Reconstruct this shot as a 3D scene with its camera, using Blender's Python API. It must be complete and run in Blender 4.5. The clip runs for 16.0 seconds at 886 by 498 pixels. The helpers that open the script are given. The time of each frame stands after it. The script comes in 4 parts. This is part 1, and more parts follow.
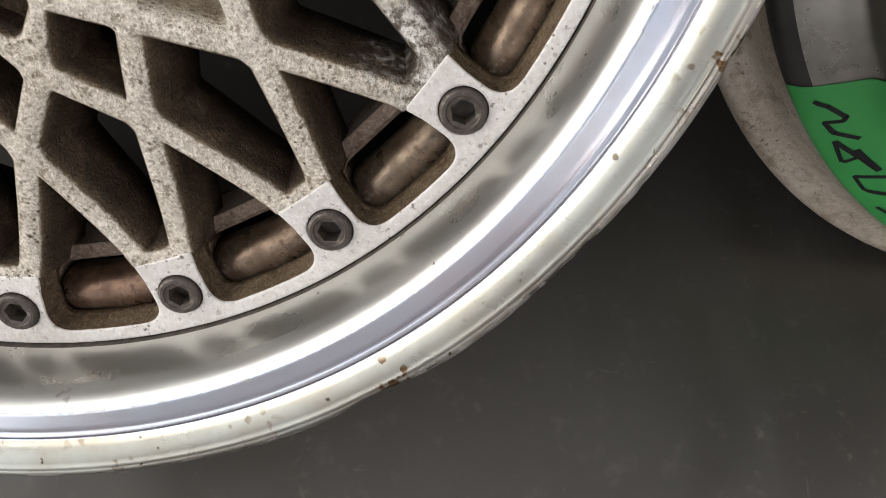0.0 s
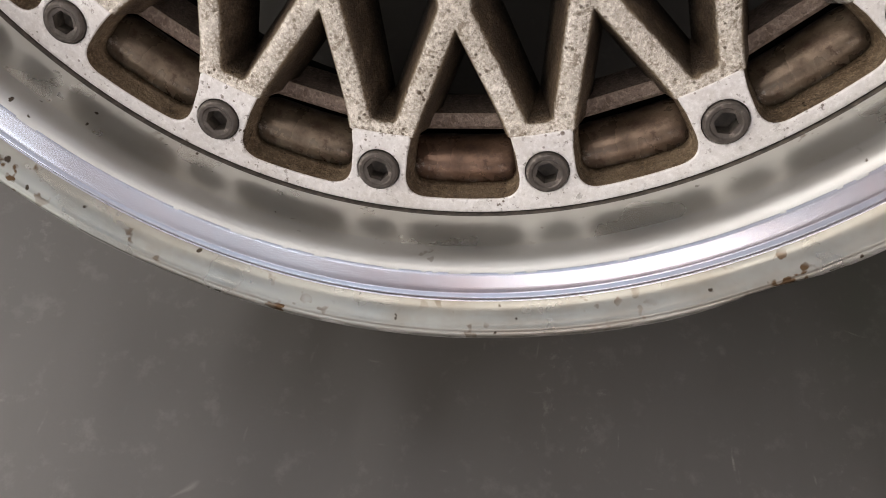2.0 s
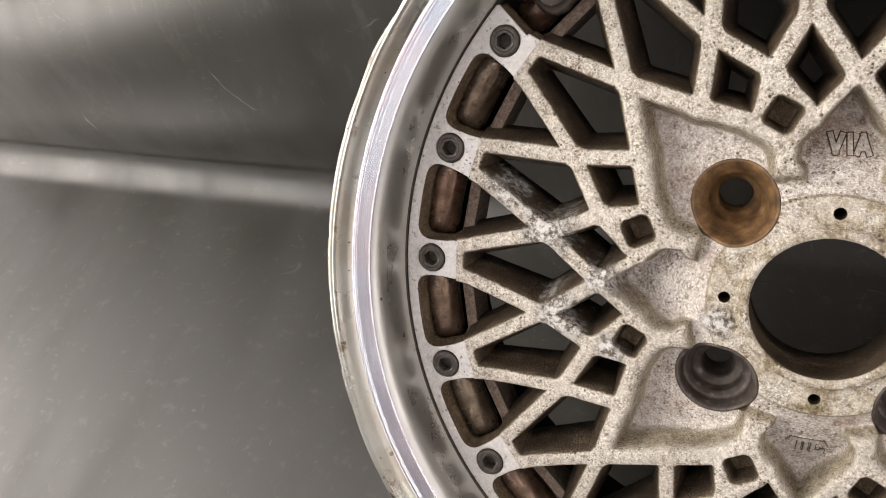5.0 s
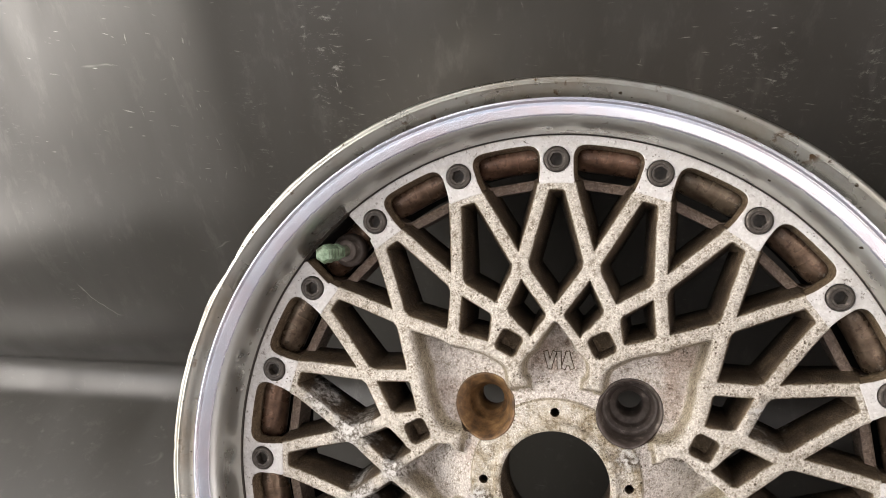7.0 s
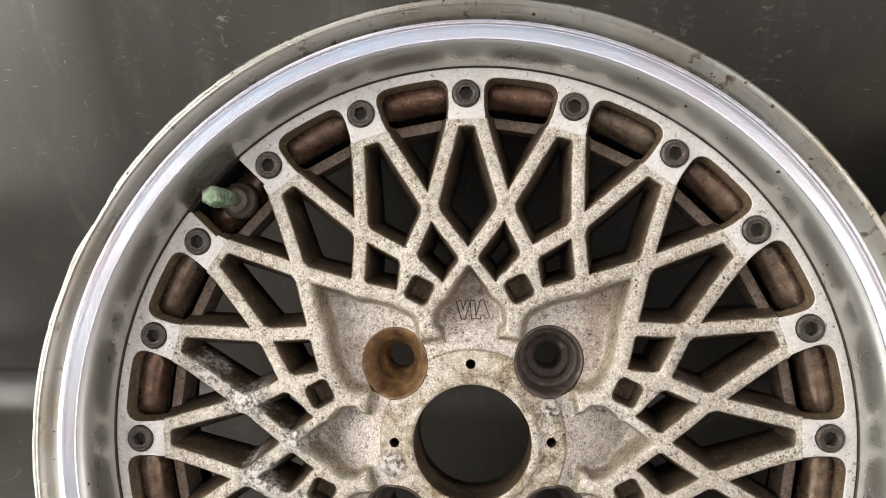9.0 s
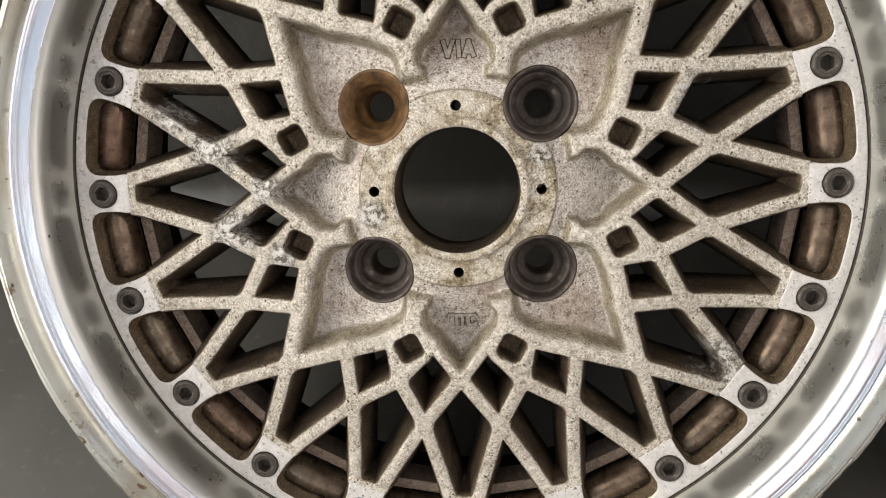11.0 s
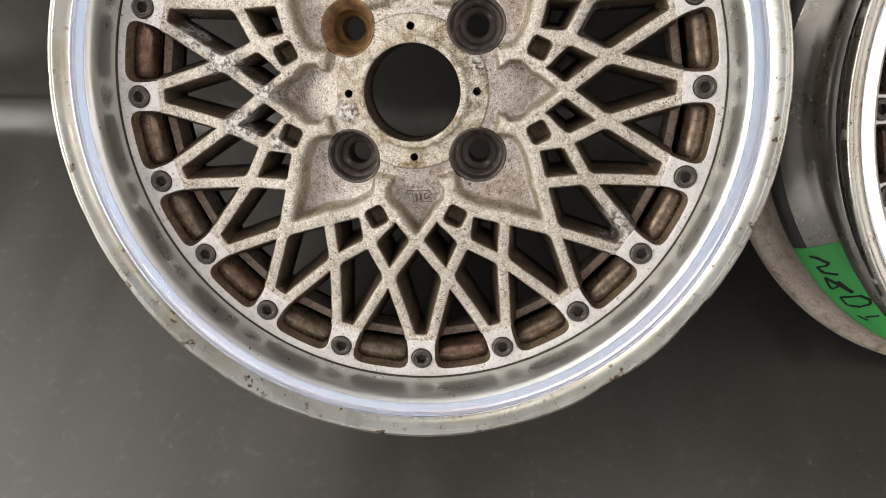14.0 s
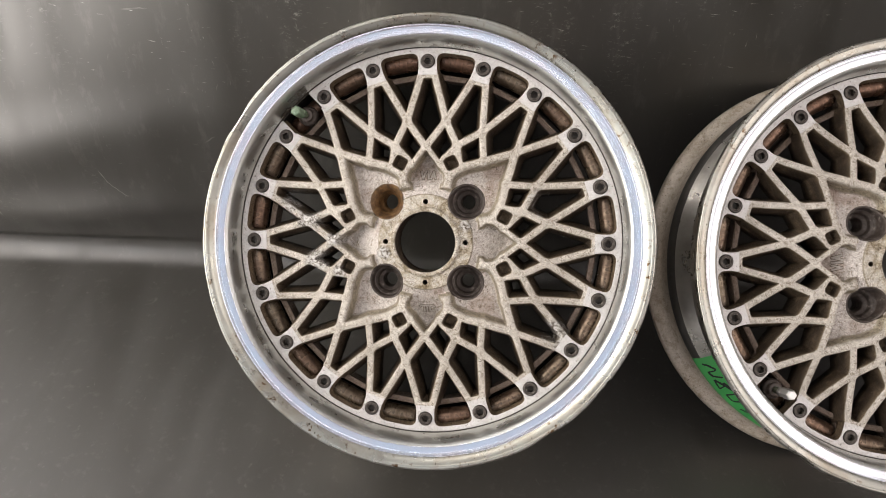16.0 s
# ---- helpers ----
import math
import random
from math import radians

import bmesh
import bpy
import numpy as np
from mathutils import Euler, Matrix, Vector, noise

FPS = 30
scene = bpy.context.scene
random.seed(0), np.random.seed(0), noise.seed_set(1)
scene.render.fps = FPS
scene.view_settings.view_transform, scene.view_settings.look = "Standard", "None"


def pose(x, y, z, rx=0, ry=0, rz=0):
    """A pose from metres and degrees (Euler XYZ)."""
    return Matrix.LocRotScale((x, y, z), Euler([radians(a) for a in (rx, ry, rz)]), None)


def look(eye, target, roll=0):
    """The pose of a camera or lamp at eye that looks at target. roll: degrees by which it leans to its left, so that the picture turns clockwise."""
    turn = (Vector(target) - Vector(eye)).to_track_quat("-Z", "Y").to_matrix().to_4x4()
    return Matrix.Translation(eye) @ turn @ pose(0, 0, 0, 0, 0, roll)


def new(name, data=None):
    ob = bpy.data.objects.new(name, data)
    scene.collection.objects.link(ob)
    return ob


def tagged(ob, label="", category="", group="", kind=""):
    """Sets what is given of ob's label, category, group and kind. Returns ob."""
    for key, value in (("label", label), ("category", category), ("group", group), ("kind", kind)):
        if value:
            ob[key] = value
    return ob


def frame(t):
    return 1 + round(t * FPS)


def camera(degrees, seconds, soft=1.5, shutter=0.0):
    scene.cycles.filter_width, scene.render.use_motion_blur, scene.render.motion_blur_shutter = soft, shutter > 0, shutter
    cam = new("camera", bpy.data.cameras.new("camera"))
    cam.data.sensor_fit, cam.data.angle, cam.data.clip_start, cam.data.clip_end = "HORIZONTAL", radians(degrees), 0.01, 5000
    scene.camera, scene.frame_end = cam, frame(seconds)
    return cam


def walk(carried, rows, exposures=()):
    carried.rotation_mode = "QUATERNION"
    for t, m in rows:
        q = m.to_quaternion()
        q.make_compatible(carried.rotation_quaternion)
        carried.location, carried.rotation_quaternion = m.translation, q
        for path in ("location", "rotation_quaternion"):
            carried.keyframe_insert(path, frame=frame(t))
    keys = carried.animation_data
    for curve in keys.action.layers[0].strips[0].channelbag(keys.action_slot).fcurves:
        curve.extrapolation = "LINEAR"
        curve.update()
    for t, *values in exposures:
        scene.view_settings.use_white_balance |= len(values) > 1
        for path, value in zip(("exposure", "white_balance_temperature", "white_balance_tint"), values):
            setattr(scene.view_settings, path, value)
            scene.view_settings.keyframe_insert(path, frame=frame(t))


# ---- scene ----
cam = camera(58.95, 16.0, soft=0.95)
# seconds, eye x y z, turn rx ry rz
PATH = [
    (0, 0.1072, -0.3999, 0.3306, 23.02, -4.73, -1.12),
    (0.5, 0.0849, -0.4097, 0.3211, 21.50, -4.96, 0.55),
    (1, 0.0756, -0.4135, 0.3171, 20.48, -5.13, 2.64),
    (1.5, 0.0560, -0.4209, 0.3158, 20.42, -5.06, 4.91),
    (2, 0.0215, -0.4290, 0.3118, 21.28, -4.26, 7.29),
    (2.5, -0.0123, -0.4329, 0.3149, 22.88, -2.85, 9.56),
    (3, -0.0421, -0.4322, 0.3300, 25.66, -0.97, 11.54),
    (3.5, -0.0620, -0.4319, 0.3597, 30.09, 1.60, 13.80),
    (4, -0.0700, -0.4268, 0.3888, 33.15, 4.06, 14.62),
    (4.5, -0.0703, -0.4200, 0.4383, 36.17, 6.34, 14.84),
    (5, -0.0606, -0.4210, 0.4797, 39.68, 7.68, 14.83),
    (5.2, -0.0533, -0.4187, 0.4937, 41.00, 8.07, 14.71),
    (5.72, -0.0370, -0.4247, 0.5307, 44.29, 8.30, 13.76),
    (6.25, -0.0187, -0.4391, 0.5561, 46.96, 6.83, 11.44),
    (6.78, -0.0063, -0.4530, 0.5663, 49.10, 4.57, 8.43),
    (7.3, -0.0077, -0.4576, 0.5577, 50.68, 2.52, 5.45),
    (7.5, -0.0188, -0.4625, 0.5465, 51.31, 1.81, 4.24),
    (8, -0.0224, -0.4538, 0.5319, 52.47, 0.36, 1.84),
    (8.2, -0.0176, -0.4524, 0.5326, 52.64, -0.04, 1.13),
    (8.72, -0.0183, -0.4550, 0.5220, 52.54, -0.62, 0.19),
    (9.25, -0.0163, -0.4625, 0.5068, 51.23, -0.94, -0.26),
    (9.78, -0.0137, -0.4704, 0.4901, 49.03, -1.07, -0.43),
    (10.3, -0.0128, -0.4740, 0.4752, 46.27, -1.10, -0.52),
    (10.5, -0.0144, -0.4741, 0.4698, 45.18, -1.25, -0.69),
    (11, -0.0138, -0.4739, 0.4578, 42.39, -1.13, -0.70),
    (11.5, -0.0155, -0.4777, 0.4423, 39.42, -1.17, -0.75),
    (12, -0.0151, -0.4860, 0.4302, 36.88, -1.35, -0.80),
    (12.5, -0.0143, -0.4884, 0.4248, 35.45, -1.40, -0.85),
    (13, -0.0147, -0.4891, 0.4261, 35.07, -1.28, -0.82),
    (13.5, -0.0080, -0.5055, 0.4600, 36.64, -1.28, -0.73),
    (14, 0.0091, -0.5662, 0.5115, 38.65, -1.00, -0.32),
    (14.5, 0.0198, -0.6381, 0.5740, 42.93, -0.40, 0.96),
    (15, 0.0240, -0.6952, 0.6228, 46.07, -0.33, 1.86),
    (15.5, 0.0327, -0.7352, 0.6524, 48.39, -0.54, 2.48),
    (16, 0.0346, -0.7547, 0.6644, 49.85, -0.68, 2.78),
]
# seconds, stops, kelvin, tint
EXPO = [(0.0, -0.24, 6580, 10), (1.5, -0.26, 6680, 13), (2.5, -0.22, 6880, 15), (3.5, -0.16, 6980, 13), (5.0, -0.09, 6850, 13), (8.0, 0.03, 6750, 11), (10.5, -0.12, 6850, 9),
        (12.5, -0.15, 6650, 8), (14.0, -0.12, 6780, 10), (16.0, -0.10, 6750, 12)]
walk(cam, [(t, pose(x, y, z, rx, ry, rz)) for t, x, y, z, rx, ry, rz in PATH], exposures=EXPO)

# ---- light: a closed workshop room with unseen lamps and fill panels added ----
world = bpy.data.worlds.new("room_air")
world.use_nodes = True
world.node_tree.nodes["Background"].inputs[0].default_value = (0.9, 0.95, 1.0, 1)
world.node_tree.nodes["Background"].inputs[1].default_value = 0.004
scene.world = world


def area_lamp(name, eye, target, sx, sy, watts, colour):
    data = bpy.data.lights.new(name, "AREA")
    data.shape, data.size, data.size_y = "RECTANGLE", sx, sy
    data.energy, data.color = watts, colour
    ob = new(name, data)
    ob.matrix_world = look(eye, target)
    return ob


WARM, COOL = (1.0, 0.955, 0.91), (1.0, 0.970, 0.925)
# an unseen lamp shines down; added ones tint the ceiling, cool by the west wall, rosy at the back
area_lamp("lamp_light", (-0.15, -4.15, 2.05), (-0.15, -4.15, 0), 0.95, 0.85, 13, WARM)
area_lamp("lamp_light", (-0.80, -3.40, 2.02), (-0.80, -3.40, 3), 0.50, 1.30, 8, (0.62, 0.81, 1.0))
area_lamp("lamp_light", (-0.25, -5.30, 2.02), (-0.25, -5.30, 3), 1.10, 0.60, 9, (1.0, 0.64, 0.60))
# more unseen lamps, added overhead to fill from the left and the right
area_lamp("lamp_light", (-0.92, -1.00, 2.33), (-0.92, -1.00, 0), 0.5, 1.0, 6.0, WARM)
area_lamp("lamp_light", (1.25, -2.70, 2.33), (1.25, -2.70, 0), 1.1, 1.8, 21, (1.0, 0.945, 0.905))
area_lamp("lamp_light", (-1.08, -3.6, 2.05), (-1.08, -3.6, 0), 0.16, 0.60, 2.5, COOL)
# an unseen broad panel low at the west wall, added for the sheet's left glow
area_lamp("door_light", (-1.19, -0.56, 0.84), (0.0, -0.56, 0.84), 1.25, 1.55, 36, COOL)
# a second unseen fill panel, added further along the same wall
area_lamp("window_light", (-1.19, -1.66, 0.80), (0.0, -1.66, 0.80), 0.9, 1.0, 7, (0.90, 0.95, 1.0))
# a wide unseen fill panel at the east wall, added to brighten the lip
area_lamp("window_light", (1.94, -1.35, 1.05), (0.0, -1.35, 1.05), 2.0, 1.5, 19, (1.0, 0.90, 0.87))


# ---- materials ----
def material(name):
    m = bpy.data.materials.new(name)
    m.use_nodes = True
    nt = m.node_tree
    return m, nt, nt.nodes["Principled BSDF"]


def coords(nt, scale=(1, 1, 1), rot=(0, 0, 0)):
    tc = nt.nodes.new("ShaderNodeTexCoord")
    mp = nt.nodes.new("ShaderNodeMapping")
    mp.inputs["Scale"].default_value = scale
    mp.inputs["Rotation"].default_value = rot
    nt.links.new(tc.outputs["Object"], mp.inputs["Vector"])
    return mp.outputs["Vector"]


def noise_tex(nt, vec, scale, detail=4.0, rough=0.55):
    n = nt.nodes.new("ShaderNodeTexNoise")
    n.inputs["Scale"].default_value = scale
    n.inputs["Detail"].default_value = detail
    n.inputs["Roughness"].default_value = rough
    nt.links.new(vec, n.inputs["Vector"])
    return n.outputs["Fac"]


def ramp(nt, fac, stops):
    r = nt.nodes.new("ShaderNodeValToRGB")
    e = r.color_ramp.elements
    while len(e) < len(stops):
        e.new(0.5)
    for el, (p, c) in zip(e, stops):
        el.position = p
        el.color = (*c, 1) if len(c) == 3 else c
    nt.links.new(fac, r.inputs["Fac"])
    return r.outputs["Color"]


def grey(v):
    return (v, v, v)


def mix(nt, fac, a, b):
    n = nt.nodes.new("ShaderNodeMix")
    n.data_type = "RGBA"
    for sock, val in ((n.inputs["Factor"], fac), (n.inputs["A"], a), (n.inputs["B"], b)):
        if isinstance(val, (int, float)):
            sock.default_value = val
        elif isinstance(val, tuple):
            sock.default_value = (*val, 1)
        else:
            nt.links.new(val, sock)
    return n.outputs["Result"]


def math_node(nt, op, a, b=0.0, clamp=False):
    n = nt.nodes.new("ShaderNodeMath")
    n.operation, n.use_clamp = op, clamp
    for sock, val in ((n.inputs[0], a), (n.inputs[1], b)):
        if isinstance(val, (int, float)):
            sock.default_value = val
        else:
            nt.links.new(val, sock)
    return n.outputs[0]


def bump(nt, bsdf, height, strength, dist):
    b = nt.nodes.new("ShaderNodeBump")
    b.inputs["Strength"].default_value = strength
    b.inputs["Distance"].default_value = dist
    nt.links.new(height, b.inputs["Height"])
    nt.links.new(b.outputs["Normal"], bsdf.inputs["Normal"])


def specks(nt, vec, scale, size, keep):
    """Small crisp marks: cell centres of a Voronoi pattern, a part of them kept."""
    t = nt.nodes.new("ShaderNodeTexVoronoi")
    t.inputs["Scale"].default_value = scale
    nt.links.new(vec, t.inputs["Vector"])
    near = ramp(nt, t.outputs["Distance"], [(size * 0.6, grey(1)), (size, grey(0))])
    sep = nt.nodes.new("ShaderNodeSeparateColor")
    nt.links.new(t.outputs["Color"], sep.inputs["Color"])
    some = ramp(nt, sep.outputs["Red"], [(1 - keep, grey(0)), (1 - keep * 0.5, grey(1))])
    return math_node(nt, "MULTIPLY", near, some)


def cast_metal(name, base, dark, pale, grime, metal=0.25, relief=1.0, pitted=1.0, grain=1.0):
    """Pitted cast metal."""
    m, nt, b = material(name)
    v = coords(nt)
    fine = noise_tex(nt, v, 900, 3, 0.7)
    pits = noise_tex(nt, v, 420, 4, 0.7)
    big = noise_tex(nt, v, 24, 5, 0.65)
    mid = noise_tex(nt, v, 95, 5, 0.7)
    col = mix(nt, ramp(nt, big, [(0.38, grey(0)), (0.66, grey(1))]), base, pale)
    brown = (0.55 * base[0] + 0.4 * dark[0], 0.50 * base[1] + 0.4 * dark[1], 0.42 * base[2] + 0.4 * dark[2])
    col = mix(nt, ramp(nt, mid, [(0.46, grey(0)), (0.68, grey(grime))]), col, brown)
    flake = noise_tex(nt, v, 330, 5, 0.72)
    col = mix(nt, ramp(nt, flake, [(0.36, grey(0.55 * grain)), (0.46, grey(0))]), col, tuple(0.55 * a + 0.45 * d for a, d in zip(base, dark)))
    col = mix(nt, ramp(nt, flake, [(0.54, grey(0)), (0.64, grey(0.7 * grain))]), col, tuple(min(0.9, 1.35 * c) for c in pale))
    area = ramp(nt, noise_tex(nt, v, 38, 5, 0.7), [(0.40, grey(0.15)), (0.62, grey(1))])
    col = mix(nt, ramp(nt, fine, [(0.53, grey(0)), (0.62, grey(0.5 * grain))]), col, tuple(min(0.9, 1.5 * c) for c in pale))
    col = mix(nt, math_node(nt, "MULTIPLY", ramp(nt, fine, [(0.38, grey(0.4 * grain)), (0.46, grey(0))]), area), col, tuple(0.4 * a + 0.6 * d for a, d in zip(base, dark)))
    small = math_node(nt, "MULTIPLY", specks(nt, v, 700, 0.32, 0.26 * pitted), area)
    large = math_node(nt, "MULTIPLY", specks(nt, v, 300, 0.24, 0.12 * pitted), area)
    hole = math_node(nt, "MAXIMUM", small, large)
    hole = math_node(nt, "MAXIMUM", hole, math_node(nt, "MULTIPLY", ramp(nt, pits, [(0.60, grey(0)), (0.65, grey(0.9))]), area))
    col = mix(nt, hole, col, dark)
    rough = ramp(nt, fine, [(0.3, grey(0.68)), (0.7, grey(0.34))])
    height = math_node(nt, "SUBTRACT", math_node(nt, "ADD", fine, math_node(nt, "MULTIPLY", mid, 0.6)), math_node(nt, "MULTIPLY", hole, 0.5))
    nt.links.new(col, b.inputs["Base Color"])
    b.inputs["Metallic"].default_value = metal
    b.inputs["Specular IOR Level"].default_value = 0.5 if metal > 0 else 0.2
    nt.links.new(rough, b.inputs["Roughness"])
    bump(nt, b, height, 0.7, 0.0009 * relief)
    return m


def attr(nt, name):
    n = nt.nodes.new("ShaderNodeAttribute")
    n.attribute_name = name
    return n.outputs["Fac"]


def times(nt, col, factor):
    n = nt.nodes.new("ShaderNodeMix")
    n.data_type, n.blend_type = "RGBA", "MULTIPLY"
    n.inputs["Factor"].default_value = 1.0
    nt.links.new(col, n.inputs["A"])
    n.inputs["B"].default_value = (*factor, 1)
    return n.outputs["Result"]


def near_spots(nt, spots):
    """1 at the spots (x, z, radius) of the wheel's face, falling to 0 at their radius."""
    flat = coords(nt, (1, 0, 1))
    total = None
    for x, z, rad in spots:
        d = nt.nodes.new("ShaderNodeVectorMath")
        d.operation = "DISTANCE"
        nt.links.new(flat, d.inputs[0])
        d.inputs[1].default_value = (x, 0, z)
        near = math_node(nt, "SUBTRACT", 1.0, math_node(nt, "DIVIDE", d.outputs["Value"], rad), clamp=True)
        total = near if total is None else math_node(nt, "MAXIMUM", total, near)
    return total


def lattice_metal(name, patches=()):
    """Painted cast aluminium: pale worn crests, walls brown with brake dust and painted shade that deepens inwards,
    pinkish pocket floors, yellowed hub.
    """
    m, nt, b = material(name)
    v = coords(nt)
    big = noise_tex(nt, v, 24, 5, 0.65)
    mid = noise_tex(nt, v, 95, 5, 0.7)
    flake = noise_tex(nt, v, 330, 5, 0.72)
    fine = noise_tex(nt, v, 1100, 3, 0.7)
    ragged = math_node(nt, "MULTIPLY", math_node(nt, "SUBTRACT", math_node(nt, "ADD", mid, flake), 1.0), 0.9)
    base = mix(nt, ramp(nt, big, [(0.36, grey(0)), (0.66, grey(1))]), CREST, CREST_PALE)
    # wall browns are darker than their dust: shade between the spokes is mixed in
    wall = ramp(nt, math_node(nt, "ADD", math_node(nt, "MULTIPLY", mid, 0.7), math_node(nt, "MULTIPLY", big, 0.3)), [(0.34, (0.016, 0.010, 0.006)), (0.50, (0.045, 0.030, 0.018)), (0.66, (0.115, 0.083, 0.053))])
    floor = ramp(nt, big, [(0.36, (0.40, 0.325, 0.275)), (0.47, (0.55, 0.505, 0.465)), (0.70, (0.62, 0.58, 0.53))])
    # olive grime of the pocket walls, with their shade in the colour
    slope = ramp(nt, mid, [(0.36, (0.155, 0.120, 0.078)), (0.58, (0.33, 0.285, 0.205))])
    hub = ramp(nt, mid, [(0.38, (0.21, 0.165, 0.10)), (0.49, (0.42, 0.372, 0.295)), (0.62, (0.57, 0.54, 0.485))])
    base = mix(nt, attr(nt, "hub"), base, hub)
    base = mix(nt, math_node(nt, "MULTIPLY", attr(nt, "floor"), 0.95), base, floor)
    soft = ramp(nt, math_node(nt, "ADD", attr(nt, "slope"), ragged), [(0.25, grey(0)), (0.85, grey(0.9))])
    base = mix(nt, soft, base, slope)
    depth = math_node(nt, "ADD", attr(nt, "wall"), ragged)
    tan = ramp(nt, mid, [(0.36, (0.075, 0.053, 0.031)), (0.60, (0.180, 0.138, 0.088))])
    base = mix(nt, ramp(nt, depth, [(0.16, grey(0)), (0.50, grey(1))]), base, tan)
    dusty_shade = ramp(nt, depth, [(0.44, grey(0)), (0.86, grey(1))])
    base = mix(nt, dusty_shade, base, wall)
    col = mix(nt, ramp(nt, mid, [(0.50, grey(0)), (0.72, grey(0.5))]), base, times(nt, base, (0.62, 0.57, 0.50)))
    col = mix(nt, ramp(nt, flake, [(0.38, grey(0.85)), (0.46, grey(0))]), col, times(nt, base, (0.47, 0.42, 0.36)))
    col = mix(nt, ramp(nt, flake, [(0.53, grey(0)), (0.62, grey(0.75))]), col, times(nt, base, (1.40, 1.42, 1.46)))
    area = ramp(nt, noise_tex(nt, v, 38, 5, 0.7), [(0.38, grey(0.25)), (0.60, grey(1))])
    col = mix(nt, math_node(nt, "MULTIPLY", ramp(nt, fine, [(0.39, grey(0.75)), (0.46, grey(0))]), area), col, times(nt, base, (0.32, 0.28, 0.22)))
    col = mix(nt, ramp(nt, fine, [(0.54, grey(0)), (0.61, grey(0.75))]), col, times(nt, base, (1.52, 1.55, 1.58)))
    hole = math_node(nt, "MULTIPLY", math_node(nt, "MAXIMUM", specks(nt, v, 620, 0.34, 0.30), specks(nt, v, 300, 0.24, 0.14)), area)
    col = mix(nt, hole, col, times(nt, base, (0.16, 0.12, 0.08)))
    height = math_node(nt, "SUBTRACT", math_node(nt, "ADD", fine, math_node(nt, "MULTIPLY", flake, 0.8)), math_node(nt, "MULTIPLY", hole, 0.6))
    if patches:
        crust = noise_tex(nt, v, 170, 6, 0.75)
        mask = ramp(nt, math_node(nt, "ADD", math_node(nt, "MULTIPLY", near_spots(nt, patches), 0.55), math_node(nt, "MULTIPLY", crust, 0.8)), [(0.58, grey(0)), (0.74, grey(0.85))])
        scab = ramp(nt, noise_tex(nt, v, 380, 5, 0.75), [(0.42, (0.055, 0.040, 0.030)), (0.48, (0.30, 0.28, 0.25)), (0.56, (0.66, 0.65, 0.63))])
        flaked = math_node(nt, "MULTIPLY", mask, math_node(nt, "SUBTRACT", 1.0, math_node(nt, "MULTIPLY", dusty_shade, ramp(nt, noise_tex(nt, v, 60, 4, 0.6), [(0.46, grey(1)), (0.58, grey(0.2))]))))
        col = mix(nt, flaked, col, scab)
        height = math_node(nt, "ADD", height, math_node(nt, "MULTIPLY", math_node(nt, "MULTIPLY", flaked, noise_tex(nt, v, 260, 4, 0.7)), 3.0))
    nt.links.new(col, b.inputs["Base Color"])
    nt.links.new(math_node(nt, "MULTIPLY", math_node(nt, "SUBTRACT", 1.0, dusty_shade), 0.22), b.inputs["Metallic"])
    b.inputs["Specular IOR Level"].default_value = 0.35
    nt.links.new(ramp(nt, fine, [(0.3, grey(0.66)), (0.7, grey(0.40))]), b.inputs["Roughness"])
    bump(nt, b, height, 0.8, 0.0009)
    return m


MAT = {}
CREST, CREST_PALE = (0.448, 0.408, 0.350), (0.540, 0.503, 0.445)
CORRODED = [(-0.104, 0.020, 0.022), (-0.096, -0.016, 0.020), (-0.080, 0.002, 0.014), (-0.120, 0.034, 0.018), (0.124, -0.090, 0.026), (0.110, -0.075, 0.018), (0.098, 0.034, 0.018), (-0.074, -0.026, 0.010), (-0.036, -0.010, 0.010), (0.034, 0.014, 0.009)]
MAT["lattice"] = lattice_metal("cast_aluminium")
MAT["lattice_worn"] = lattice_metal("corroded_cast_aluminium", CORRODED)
# brown of ring walls and opening floors: grime, plus recess shade put into the colour
MAT["grimy_shaded_side"] = cast_metal("grimy_shaded_aluminium", (0.085, 0.060, 0.037), (0.022, 0.014, 0.008), (0.145, 0.108, 0.070), 0.9, 0.0, pitted=1.3)
MAT["mark"] = cast_metal("raised_mark_metal", (0.44, 0.40, 0.36), (0.06, 0.045, 0.032), (0.50, 0.47, 0.43), 0.4, pitted=1.2)
MAT["bar"] = cast_metal("flange_bar_metal", (0.105, 0.072, 0.054), (0.025, 0.016, 0.011), (0.20, 0.155, 0.125), 0.7, 0.0, pitted=1.6)
MAT["machined"] = cast_metal("machined_aluminium", (0.56, 0.54, 0.52), (0.10, 0.075, 0.055), (0.65, 0.635, 0.62), 0.30, 0.25, relief=0.12, pitted=0.7, grain=0.35)


